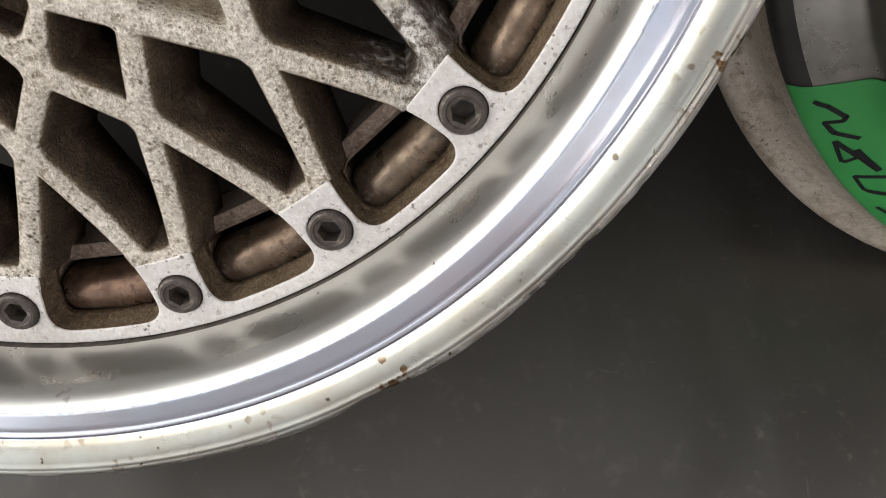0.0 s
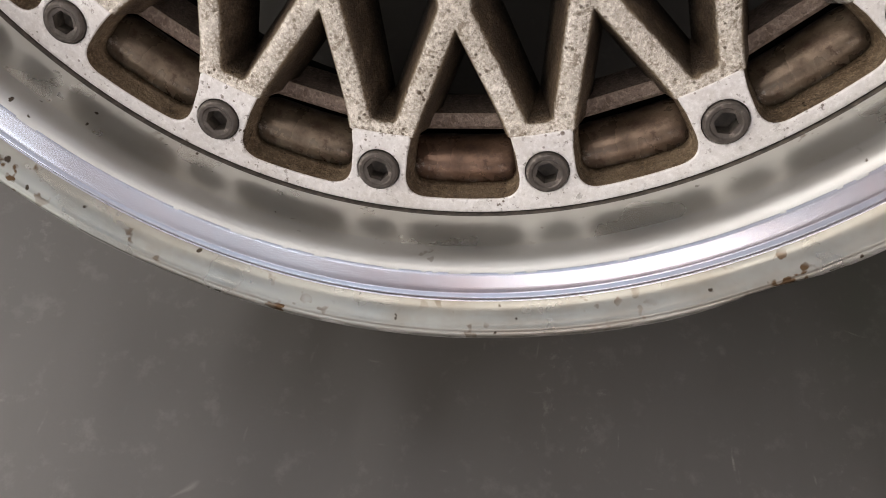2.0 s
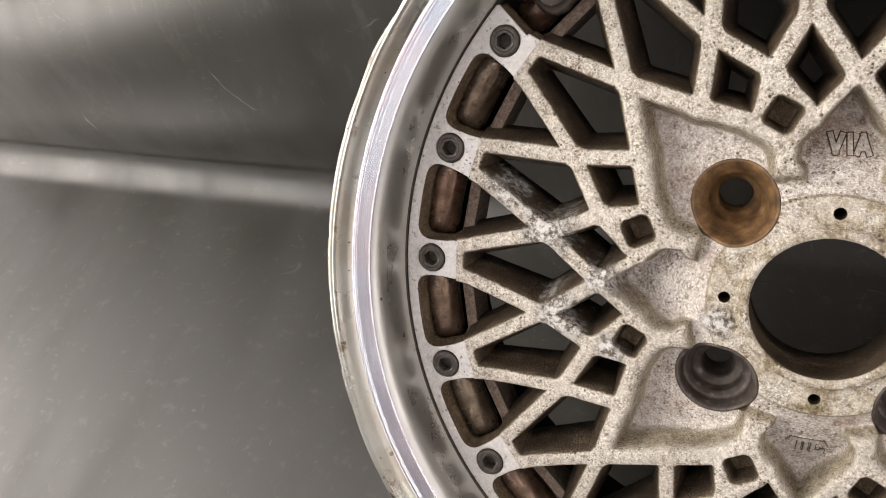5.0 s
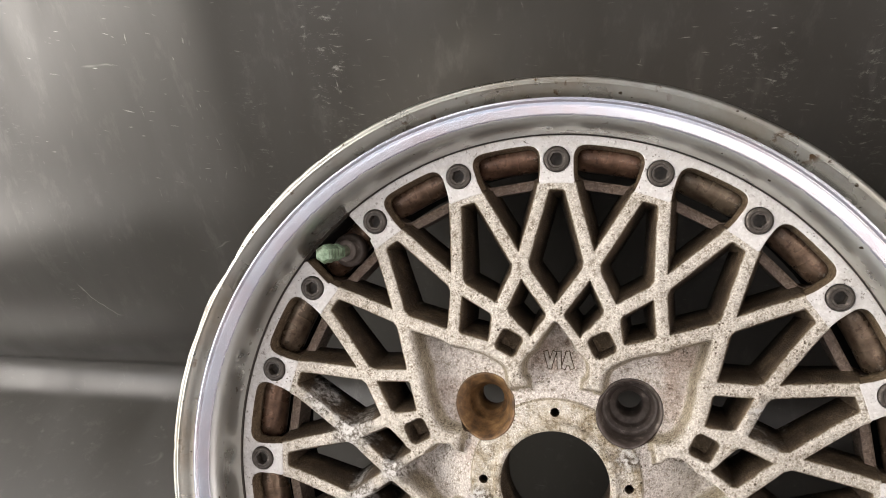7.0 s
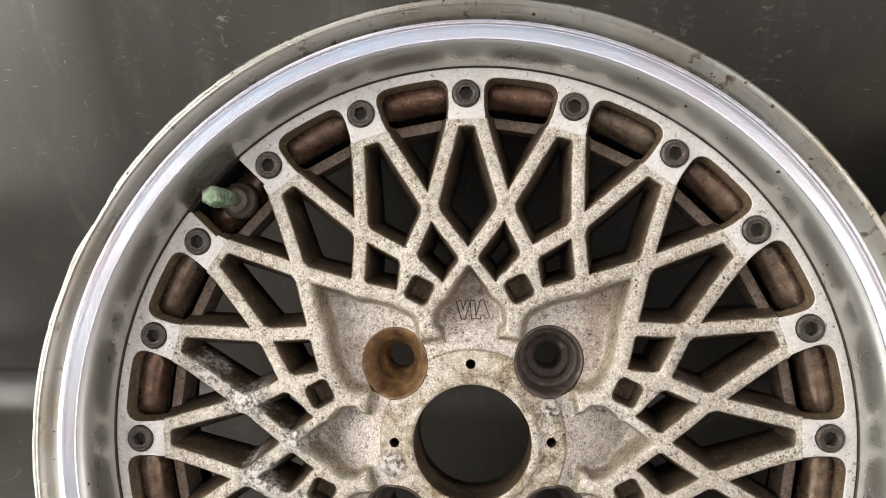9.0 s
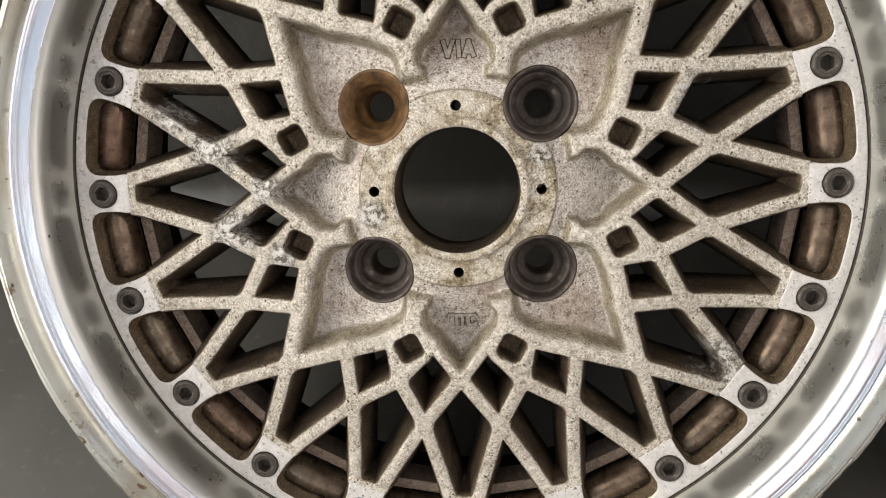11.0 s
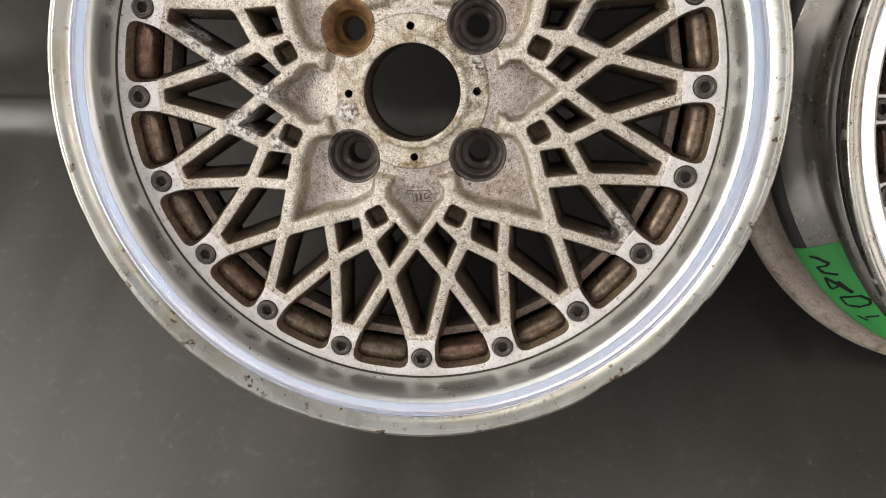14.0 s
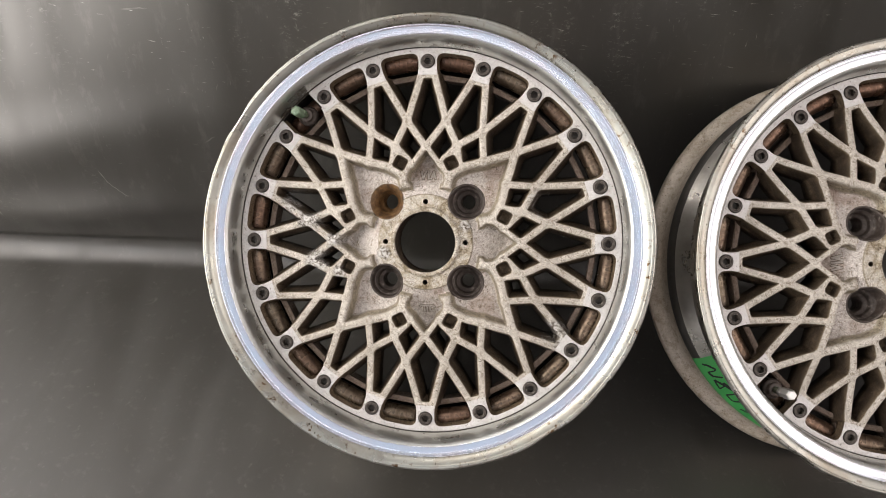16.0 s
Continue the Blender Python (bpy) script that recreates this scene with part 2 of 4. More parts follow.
def lip_metal(name, tint, stain, rough0, rough1, stained, metal=1.0, pitted=0.1):
    m, nt, b = material(name)
    v = coords(nt)
    b.inputs["Metallic"].default_value = metal
    big = noise_tex(nt, v, 26, 5, 0.65)
    col = mix(nt, ramp(nt, big, [(0.45, grey(0)), (0.75, grey(1))]), tint, stain)
    spots = noise_tex(nt, v, 230, 2, 0.5)
    patch = noise_tex(nt, v, 35, 3, 0.6)
    mask = math_node(nt, "MULTIPLY", ramp(nt, spots, [(0.70 - 0.08 * stained, grey(0)), (0.75 - 0.08 * stained, grey(1))]), ramp(nt, patch, [(0.52, grey(0)), (0.66, grey(stained))]))
    col = mix(nt, mask, col, (0.12, 0.075, 0.04))
    warp = nt.nodes.new("ShaderNodeVectorMath")
    warp.operation = "MULTIPLY_ADD"
    jag = nt.nodes.new("ShaderNodeTexNoise")
    jag.inputs["Scale"].default_value = 420
    nt.links.new(v, jag.inputs["Vector"])
    nt.links.new(jag.outputs["Color"], warp.inputs[0])
    warp.inputs[1].default_value = (0.0022, 0.0022, 0.0022)
    nt.links.new(v, warp.inputs[2])
    pit = math_node(nt, "MAXIMUM", specks(nt, warp.outputs[0], 85, 0.085, pitted), specks(nt, warp.outputs[0], 190, 0.13, pitted * 0.8))
    col = mix(nt, pit, col, (0.07, 0.055, 0.04))
    nt.links.new(col, b.inputs["Base Color"])
    fine = noise_tex(nt, v, 45, 4, 0.6)
    nt.links.new(ramp(nt, fine, [(0.35, grey(rough0)), (0.75, grey(rough1))]), b.inputs["Roughness"])
    bump(nt, b, noise_tex(nt, v, 1500, 3, 0.6), 0.05, 0.0002)
    return m


MAT["lip_drum"] = lip_metal("lip_drum_metal", (0.51, 0.515, 0.480), (0.44, 0.425, 0.385), 0.26, 0.34, 0.6, 0.86, pitted=0.2)
MAT["lip_roll"] = lip_metal("lip_roll_metal", (0.50, 0.51, 0.495), (0.45, 0.44, 0.42), 0.36, 0.44, 0.4, 0.9, pitted=0.25)
MAT["lip_band"] = lip_metal("lip_band_metal", (0.55, 0.58, 0.635), (0.57, 0.52, 0.545), 0.17, 0.24, 0.05, pitted=0.08)
MAT["lip_edge"] = lip_metal("lip_edge_metal", (0.385, 0.385, 0.345), (0.28, 0.245, 0.19), 0.24, 0.38, 1.4, 1.0, pitted=0.8)
MAT["chipped"] = lip_metal("chipped_edge_metal", (0.33, 0.32, 0.30), (0.12, 0.10, 0.085), 0.45, 0.7, 1.0, 0.6, pitted=0.6)

m, nt, b = material("barrel_metal")
v = coords(nt)
big = noise_tex(nt, v, 16, 5, 0.65)
nt.links.new(ramp(nt, big, [(0.30, (0.30, 0.285, 0.255)), (0.50, (0.44, 0.42, 0.38)), (0.8, (0.56, 0.54, 0.50))]), b.inputs["Base Color"])
b.inputs["Metallic"].default_value = 0.9
nt.links.new(ramp(nt, noise_tex(nt, v, 60, 4, 0.6), [(0.35, grey(0.26)), (0.7, grey(0.36))]), b.inputs["Roughness"])
MAT["barrel"] = m
MAT["flange"] = cast_metal("worn_back_flange", (0.46, 0.395, 0.32), (0.07, 0.05, 0.034), (0.60, 0.54, 0.46), 0.9, 0.25, relief=0.2, pitted=0.4, grain=0.3)

m, nt, b = material("grimy_bead_seat")
v = coords(nt)
nt.links.new(ramp(nt, noise_tex(nt, v, 30, 5, 0.65), [(0.35, (0.050, 0.047, 0.043)), (0.65, (0.085, 0.080, 0.072)), (0.85, (0.13, 0.122, 0.108))]), b.inputs["Base Color"])
b.inputs["Metallic"].default_value = 0.3
b.inputs["Roughness"].default_value = 0.45
MAT["grimy"] = m

m, nt, b = material("brown_inner_rim")
v = coords(nt)
oi = nt.nodes.new("ShaderNodeObjectInfo")
big = noise_tex(nt, v, 55, 5, 0.65)
olive = ramp(nt, big, [(0.3, (0.045, 0.032, 0.020)), (0.55, (0.165, 0.128, 0.088)), (0.8, (0.31, 0.26, 0.19))])
rusty = ramp(nt, big, [(0.3, (0.042, 0.020, 0.012)), (0.55, (0.180, 0.100, 0.064)), (0.8, (0.33, 0.22, 0.155))])
col = mix(nt, oi.outputs["Random"], rusty, olive)
col = mix(nt, ramp(nt, noise_tex(nt, v, 120, 6, 0.72), [(0.50, grey(0)), (0.62, grey(0.65))]), col, (0.045, 0.024, 0.015))
col = mix(nt, ramp(nt, noise_tex(nt, v, 420, 3, 0.6), [(0.60, grey(0)), (0.67, grey(0.75))]), col, (0.05, 0.025, 0.015))
scab = math_node(nt, "MULTIPLY", ramp(nt, noise_tex(nt, v, 520, 4, 0.7), [(0.55, grey(0)), (0.61, grey(0.7))]), ramp(nt, noise_tex(nt, v, 70, 4, 0.6), [(0.53, grey(0)), (0.63, grey(1))]))
col = mix(nt, scab, col, (0.42, 0.38, 0.33))
nt.links.new(col, b.inputs["Base Color"])
b.inputs["Metallic"].default_value = 0.6
nt.links.new(ramp(nt, noise_tex(nt, v, 120, 4, 0.6), [(0.35, grey(0.24)), (0.7, grey(0.42))]), b.inputs["Roughness"])
bump(nt, b, noise_tex(nt, v, 260, 4, 0.65), 0.4, 0.0005)
MAT["brown"] = m

# near-black barrel inside: the shade behind the lattice is put into the colour
m, nt, b = material("shaded_inside")
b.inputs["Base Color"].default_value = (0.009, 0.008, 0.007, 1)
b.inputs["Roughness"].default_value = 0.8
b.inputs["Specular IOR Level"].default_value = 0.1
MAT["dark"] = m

m, nt, b = material("black_steel")
v = coords(nt)
nt.links.new(ramp(nt, noise_tex(nt, v, 260, 4, 0.6), [(0.35, (0.050, 0.036, 0.029)), (0.6, (0.095, 0.078, 0.068)), (0.72, (0.26, 0.22, 0.19))]), b.inputs["Base Color"])
b.inputs["Metallic"].default_value = 0.25
b.inputs["Roughness"].default_value = 0.5
MAT["steel"] = m

m, nt, b = material("bolt_steel")
v = coords(nt)
nt.links.new(ramp(nt, noise_tex(nt, v, 420, 4, 0.65), [(0.35, (0.050, 0.042, 0.036)), (0.6, (0.085, 0.073, 0.063)), (0.76, (0.24, 0.21, 0.18))]), b.inputs["Base Color"])
b.inputs["Metallic"].default_value = 0.5
b.inputs["Roughness"].default_value = 0.5
MAT["bolt"] = m
m, nt, b = material("socket_steel")
v = coords(nt)
nt.links.new(ramp(nt, noise_tex(nt, v, 500, 3, 0.6), [(0.4, (0.035, 0.03, 0.025)), (0.7, (0.09, 0.075, 0.06))]), b.inputs["Base Color"])
b.inputs["Roughness"].default_value = 0.6
MAT["socket"] = m

m, nt, b = material("rust")
v = coords(nt)
nt.links.new(ramp(nt, noise_tex(nt, v, 150, 5, 0.65), [(0.36, (0.052, 0.026, 0.010)), (0.55, (0.150, 0.080, 0.030)), (0.72, (0.27, 0.165, 0.075))]), b.inputs["Base Color"])
b.inputs["Roughness"].default_value = 0.6
MAT["rust"] = m

m, nt, b = material("green_plastic_cap")
v = coords(nt)
nt.links.new(ramp(nt, noise_tex(nt, v, 300, 4, 0.6), [(0.36, (0.045, 0.055, 0.030)), (0.48, (0.105, 0.165, 0.10)), (0.64, (0.24, 0.32, 0.23))]), b.inputs["Base Color"])
b.inputs["Roughness"].default_value = 0.55
MAT["green_cap"] = m

m, nt, b = material("valve_brass")
v = coords(nt)
nt.links.new(ramp(nt, noise_tex(nt, v, 300, 4, 0.6), [(0.35, (0.12, 0.15, 0.10)), (0.7, (0.26, 0.28, 0.20))]), b.inputs["Base Color"])
b.inputs["Metallic"].default_value = 0.4
b.inputs["Roughness"].default_value = 0.5
MAT["stem"] = m

m, nt, b = material("bright_metal_cap")
b.inputs["Base Color"].default_value = (0.7, 0.69, 0.67, 1)
b.inputs["Metallic"].default_value = 0.9
b.inputs["Roughness"].default_value = 0.3
MAT["cap"] = m

m, nt, b = material("green_tape")
v = coords(nt)
nt.links.new(ramp(nt, noise_tex(nt, v, 30, 3, 0.5), [(0.3, (0.05, 0.36, 0.09)), (0.8, (0.10, 0.50, 0.14))]), b.inputs["Base Color"])
b.inputs["Roughness"].default_value = 0.35
MAT["tape"] = m

m, nt, b = material("black_ink")
b.inputs["Base Color"].default_value = (0.012, 0.012, 0.014, 1)
b.inputs["Roughness"].default_value = 0.5
MAT["ink"] = m

m, nt, b = material("dark_vinyl_sheet")
v = coords(nt)
big = noise_tex(nt, v, 3.2, 4, 0.5)
fine = noise_tex(nt, v, 700, 3, 0.6)
col = ramp(nt, big, [(0.3, (0.033, 0.0305, 0.0265)), (0.75, (0.043, 0.0400, 0.0345))])


def flecks(vec, scale, size, keep):
    """Small pale marks: cell centres of a Voronoi pattern, a part of them kept."""
    t = nt.nodes.new("ShaderNodeTexVoronoi")
    t.inputs["Scale"].default_value = scale
    nt.links.new(vec, t.inputs["Vector"])
    near = math_node(nt, "MULTIPLY", ramp(nt, t.outputs["Distance"], [(size * 0.15, grey(0.9)), (size * 1.05, grey(0))]), broken)
    sep = nt.nodes.new("ShaderNodeSeparateColor")
    nt.links.new(t.outputs["Color"], sep.inputs["Color"])
    some = ramp(nt, sep.outputs["Red"], [(1 - keep, grey(0)), (1 - keep * 0.5, grey(1))])
    return math_node(nt, "MULTIPLY", near, some)


broken = ramp(nt, noise_tex(nt, v, 240, 4, 0.7), [(0.42, grey(0.1)), (0.58, grey(1))])
wob = nt.nodes.new("ShaderNodeVectorMath")
wob.operation = "MULTIPLY_ADD"
jit = nt.nodes.new("ShaderNodeTexNoise")
jit.inputs["Scale"].default_value = 30
nt.links.new(v, jit.inputs["Vector"])
nt.links.new(jit.outputs["Color"], wob.inputs[0])
wob.inputs[1].default_value = (0.016, 0.016, 0.016)
nt.links.new(v, wob.inputs[2])


def turned(scale, rot):
    mp = nt.nodes.new("ShaderNodeMapping")
    mp.inputs["Scale"].default_value, mp.inputs["Rotation"].default_value = scale, rot
    nt.links.new(wob.outputs[0], mp.inputs["Vector"])
    return mp.outputs["Vector"]


marks = flecks(turned((1.6, 1, 1), (0, 0.3, 0.6)), 46, 0.045, 0.22)
for extra in (flecks(turned((9, 1, 1), (0, 0, 0.5)), 17, 0.10, 0.16), flecks(turned((1, 9, 7), (0.2, 0.3, -0.4)), 17, 0.10, 0.14),
              flecks(turned((1, 1, 8), (0, 0.15, 0)), 24, 0.12, 0.20), flecks(turned((7, 1, 1), (0, 0.1, 0)), 26, 0.12, 0.20), flecks(turned((1, 1, 6), (0, -0.1, 0)), 55, 0.16, 0.22), flecks(turned((1, 6, 6), (0, 0.25, 0.3)), 48, 0.16, 0.14)):
    marks = math_node(nt, "MAXIMUM", marks, extra)
strip = nt.nodes.new("ShaderNodeMapping")
strip.inputs["Scale"].default_value = (1, 0, 0.12)
nt.links.new(v, strip.inputs["Vector"])
ticks = flecks(turned((4, 1, 1.4), (0, 0.12, 0)), 75, 0.20, 0.5)
ticks = math_node(nt, "MULTIPLY", ticks, ramp(nt, noise_tex(nt, strip.outputs["Vector"], 30, 2, 0.5), [(0.56, grey(0)), (0.66, grey(1))]))
marks = math_node(nt, "MAXIMUM", marks, ticks)
# dusty scuffs in upright columns
dust_shade = math_node(nt, "MULTIPLY", ramp(nt, noise_tex(nt, turned((1, 1, 2.2), (0, 0.05, 0)), 130, 6, 0.75), [(0.56, grey(0)), (0.70, grey(0.8))]),
                 ramp(nt, noise_tex(nt, strip.outputs["Vector"], 18, 3, 0.6), [(0.54, grey(0)), (0.64, grey(1))]))
marks = math_node(nt, "MAXIMUM", marks, dust_shade)
patchy = ramp(nt, noise_tex(nt, v, 7, 4, 0.6), [(0.38, grey(0.15)), (0.60, grey(1))])
zed = nt.nodes.new("ShaderNodeSeparateXYZ")
nt.links.new(v, zed.inputs[0])
marks = math_node(nt, "MULTIPLY", math_node(nt, "MULTIPLY", marks, patchy), ramp(nt, zed.outputs["Z"], [(0.0, grey(0.28)), (0.05, grey(0.2)), (0.21, grey(0.35)), (0.31, grey(1))]))
veins = math_node(nt, "ABSOLUTE", math_node(nt, "SUBTRACT", noise_tex(nt, turned((1.0, 2.2, 1.4), (0.3, 0.2, 0.5)), 5, 1, 0.3), 0.5))
scratch = math_node(nt, "MULTIPLY", ramp(nt, veins, [(0.0, grey(0.4)), (0.0012, grey(0))]), ramp(nt, noise_tex(nt, v, 14, 3, 0.6), [(0.62, grey(0)), (0.70, grey(1))]))
marks = math_node(nt, "MAXIMUM", marks, scratch)
scuff = math_node(nt, "MULTIPLY", ramp(nt, noise_tex(nt, coords(nt, (3, 3, 1)), 22, 6, 0.7), [(0.56, grey(0)), (0.78, grey(1))]), 0.10)
col = mix(nt, math_node(nt, "MAXIMUM", marks, scuff), col, (0.46, 0.45, 0.42))
nt.links.new(col, b.inputs["Base Color"])
nt.links.new(ramp(nt, noise_tex(nt, coords(nt, (7, 1.6, 2.0)), 3.0, 5, 0.6), [(0.32, grey(0.28)), (0.66, grey(0.55))]), b.inputs["Roughness"])
b.inputs["Specular IOR Level"].default_value = 0.9
bump(nt, b, fine, 0.08, 0.0004)
MAT["sheet"] = m

m, nt, b = material("concrete_floor")
v = coords(nt)
nt.links.new(ramp(nt, noise_tex(nt, v, 5.0, 5, 0.6), [(0.3, (0.40, 0.39, 0.37)), (0.8, (0.50, 0.49, 0.47))]), b.inputs["Base Color"])
b.inputs["Roughness"].default_value = 0.6
MAT["concrete"] = m

m, nt, b = material("painted_wall")
v = coords(nt)
nt.links.new(ramp(nt, noise_tex(nt, v, 2.0, 4, 0.6), [(0.3, (0.62, 0.63, 0.66)), (0.8, (0.70, 0.71, 0.74))]), b.inputs["Base Color"])
b.inputs["Roughness"].default_value = 0.8
MAT["wall"] = m


# ---- mesh helpers ----
def mesh_object(name, verts, faces, mats, parent=None, smooth=True, face_mats=None, label=""):
    me = bpy.data.meshes.new(name)
    me.from_pydata([tuple(map(float, p)) for p in verts], [], [tuple(map(int, q)) for q in faces])
    for mm in mats if isinstance(mats, (list, tuple)) else [mats]:
        me.materials.append(mm)
    me.polygons.foreach_set("use_smooth", [smooth] * len(me.polygons))
    if face_mats is not None:
        me.polygons.foreach_set("material_index", [int(i) for i in face_mats])
    me.update()
    ob = new(name, me)
    if parent is not None:
        ob.parent = parent
    if label:
        ob["label"] = label
    return ob


def lathe(profile, n=128, closed=True, a0=0.0, a1=2 * math.pi):
    """Turns (r, y) pairs round the wheel's axle, y."""
    full = abs(a1 - a0 - 2 * math.pi) < 1e-6
    cols = n if full else n + 1
    verts, faces = [], []
    for i in range(cols):
        a = a0 + (a1 - a0) * i / n
        for r, y in profile:
            verts.append((r * math.sin(a), y, r * math.cos(a)))
    k = len(profile)
    for i in range(n):
        j = (i + 1) % cols
        for q in range(k if closed else k - 1):
            w = (q + 1) % k
            faces.append((i * k + q, i * k + w, j * k + w, j * k + q))
    return verts, faces


def smoothstep(a, b, x):
    t = np.clip((x - a) / (b - a), 0, 1)
    return t * t * (3 - 2 * t)


def smin(a, b, k):
    h = np.clip(0.5 + 0.5 * (b - a) / k, 0, 1)
    return b * (1 - h) + a * h - k * h * (1 - h)


# ---- the lattice of the wheel face, one eighth of it; r in metres and degrees from a petal's axis ----
NODE = {"A0": (0.1460, 0), "A18": (0.1460, 18), "A36": (0.1460, 36), "M9": (0.1050, 9.2), "M27": (0.1055, 27), "M45": (0.1085, 45),
        "K0": (0.0812, 0), "K18": (0.0866, 18), "K36": (0.0850, 35.6), "J9": (0.0668, 10.0), "J27": (0.0705, 24.5), "P": (0.0592, 18.4), "Q": (0.0500, 20.6)}
SPOKES = ["A0 M9", "A18 M9", "A18 M27", "A36 M27", "A36 M45", "M9 K0", "M9 K18", "M27 K18", "M27 K36", "M45 K36", "K0 J9", "K18 J9", "K18 J27", "K36 J27",
          "J9 P", "J27 P", "P Q"]
HALF = 0.0031


def xz(r, deg):
    return np.array([r * math.sin(radians(deg)), r * math.cos(radians(deg))])


def lattice_distance(r, fold):
    px, pz = r * np.sin(fold), r * np.cos(fold)
    d = np.full(r.shape, 1.0)
    for s in SPOKES:
        (ra, ta), (rb, tb) = (NODE[n] for n in s.split())
        for flip in (lambda t: t, lambda t: -t, lambda t: 90 - t):
            p, q = xz(ra, flip(ta)), xz(rb, flip(tb))
            if s[0] == "A":  # the two spokes of a bolt pad start side by side
                side = 0.0052 * (1 if flip(tb) > flip(ta) else -1)
                c = radians(flip(ta))
                p = p + side * np.array([math.cos(c), -math.sin(c)])
            e = q - p
            t = np.clip(((px - p[0]) * e[0] + (pz - p[1]) * e[1]) / (e @ e), 0, 1)
            w = HALF * (1.2 if s == "P Q" else 0.9 if s == "J9 P" else 1.0)
            stroke = np.hypot(px - p[0] - t * e[0], pz - p[1] - t * e[1]) - w
            if s == "P Q":  # ends square, just short of the hub
                length = math.hypot(*e)
                along = ((px - p[0]) * e[0] + (pz - p[1]) * e[1]) / length
                across = np.abs((px - p[0]) * e[1] - (pz - p[1]) * e[0]) / length
                stroke = np.where(along > 0, np.maximum(across - w, along - length), stroke)
            d = smin(d, stroke, 0.0022)
    u, v = px * math.sin(radians(18)) + pz * math.cos(radians(18)) - SMALL_R, px * math.cos(radians(18)) - pz * math.sin(radians(18))
    # a square opening on its corner, with rounded corners
    a, b = np.abs(u + v) / math.sqrt(2), np.abs(u - v) / math.sqrt(2)
    flat, corner = 0.0055, 0.0028
    qa, qb = a - flat + corner, b - flat + corner
    small = np.hypot(np.maximum(qa, 0), np.maximum(qb, 0)) + np.minimum(np.maximum(qa, qb), 0) - corner
    return smin(d, np.abs(small) - 0.0034, 0.0015), small


SMALL_R = 0.0710
BOLT_R, LUG_R = 0.155, 0.0490
BORE, HUB = 0.0250, 0.0405
RING_IN, RING_OUT, TURNED = 0.1615, 0.1672, 0.1438


def pocket_floor(r, lobe):
    """The floors of the pockets fall away from the hub: steeply in the petals, then gently in the lobes of the lug holes."""
    steep = 0.62 * np.clip(r - 0.0415, 0, 0.012 + 0.014 * (1 - lobe))
    return -0.0062 + steep + 0.22 * lobe * np.clip(r - 0.0535, 0, 0.036)


def face_fields(x, z):
    r = np.hypot(x, z) + 1e-9
    th = np.arctan2(x, z)
    fold = np.abs((th + math.pi / 4) % (math.pi / 2) - math.pi / 4)
    lat, small = lattice_distance(r, fold)
    # bolt pads and outer ring
    phi = (th + math.pi / 20) % (math.pi / 10) - math.pi / 20
    pad = np.maximum(np.abs(r * np.sin(phi)) - 0.0087, 0.1405 - r * np.cos(phi))
    ring = RING_IN - r
    notch = np.maximum(np.abs((th + math.pi / 4 + math.pi) % (2 * math.pi) - math.pi) * r - 0.0158, 0.150 - r)
    rim = np.maximum(smin(pad, ring, 0.0075), r - RING_OUT)
    rim = np.maximum(rim, -notch)
    body = smin(lat, rim, 0.002)
    # solid middle inside the lattice's inner line
    tt = np.array([NODE[n][1] for n in ("K0", "J9", "P", "J27", "K36", "M45")])
    rr = np.array([NODE[n][0] for n in ("K0", "J9", "P", "J27", "K36", "M45")])
    edge = np.interp(np.degrees(fold), tt, rr)
    core = (r - edge) * 0.7
    body = np.minimum(body, core)
    lug = np.full(r.shape, 1.0)
    for k in range(4):
        c = xz(LUG_R, 45 + 90 * k)
        lug = np.minimum(lug, np.hypot(x - c[0], z - c[1]))
    bolt_hole = 0.0053 - np.hypot(r * np.sin(phi), r * np.cos(phi) - BOLT_R)
    screw = np.full(r.shape, 1.0)
    for k in range(4):
        c = xz(0.0346, 90 * k)
        screw = np.minimum(screw, np.hypot(x - c[0], z - c[1]))
    solid = np.maximum.reduce([body, BORE - r, 0.0147 - lug, 0.0012 - screw, -small, bolt_hole])
    # height: y grows into the wheel
    ridge = -0.0092 * smoothstep(0.143, 0.075, r)
    bound = np.interp(r, [0.0466, 0.0512, 0.0592, 0.0668, 0.0812], [22, 22, 18.4, 10.0, 0.0])
    lobe = (np.degrees(fold) > bound) * 1.0
    floor = pocket_floor(r, lobe)
    shift = 0.0021 * (1 - lobe) * smoothstep(0.0505, 0.0545, r) + 0.0002
    deep = np.clip((lat + shift - 0.0002) / (0.0030 + 0.0012 * lobe), 0, 1)
    deep = (0.85 * deep + 0.15 * deep * deep * (3 - 2 * deep)) * (core < -0.0003)
    crown = np.clip(1 + lat / 0.0027, 0, 1)
    y = ridge + (floor - ridge) * deep + 0.0008 * crown * crown * (1 - deep) * smoothstep(0.143, 0.136, r)
    hub = smoothstep(HUB + 0.0012, HUB - 0.0004, r)
    y = y * (1 - hub) + (-0.0078) * hub
    y = y - 0.0024 * smoothstep(0.0305, 0.0288, r) + 0.0012 * smoothstep(0.0270, 0.0252, r)
    plain = np.minimum.reduce([lug - 0.0165, r - 0.030, -0.0020 - bolt_hole, screw - 0.0035])  # drilled holes have straight walls
    deep = deep * (1 - hub)
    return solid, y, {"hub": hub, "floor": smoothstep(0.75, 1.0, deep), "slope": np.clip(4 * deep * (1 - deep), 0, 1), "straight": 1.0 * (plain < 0)}


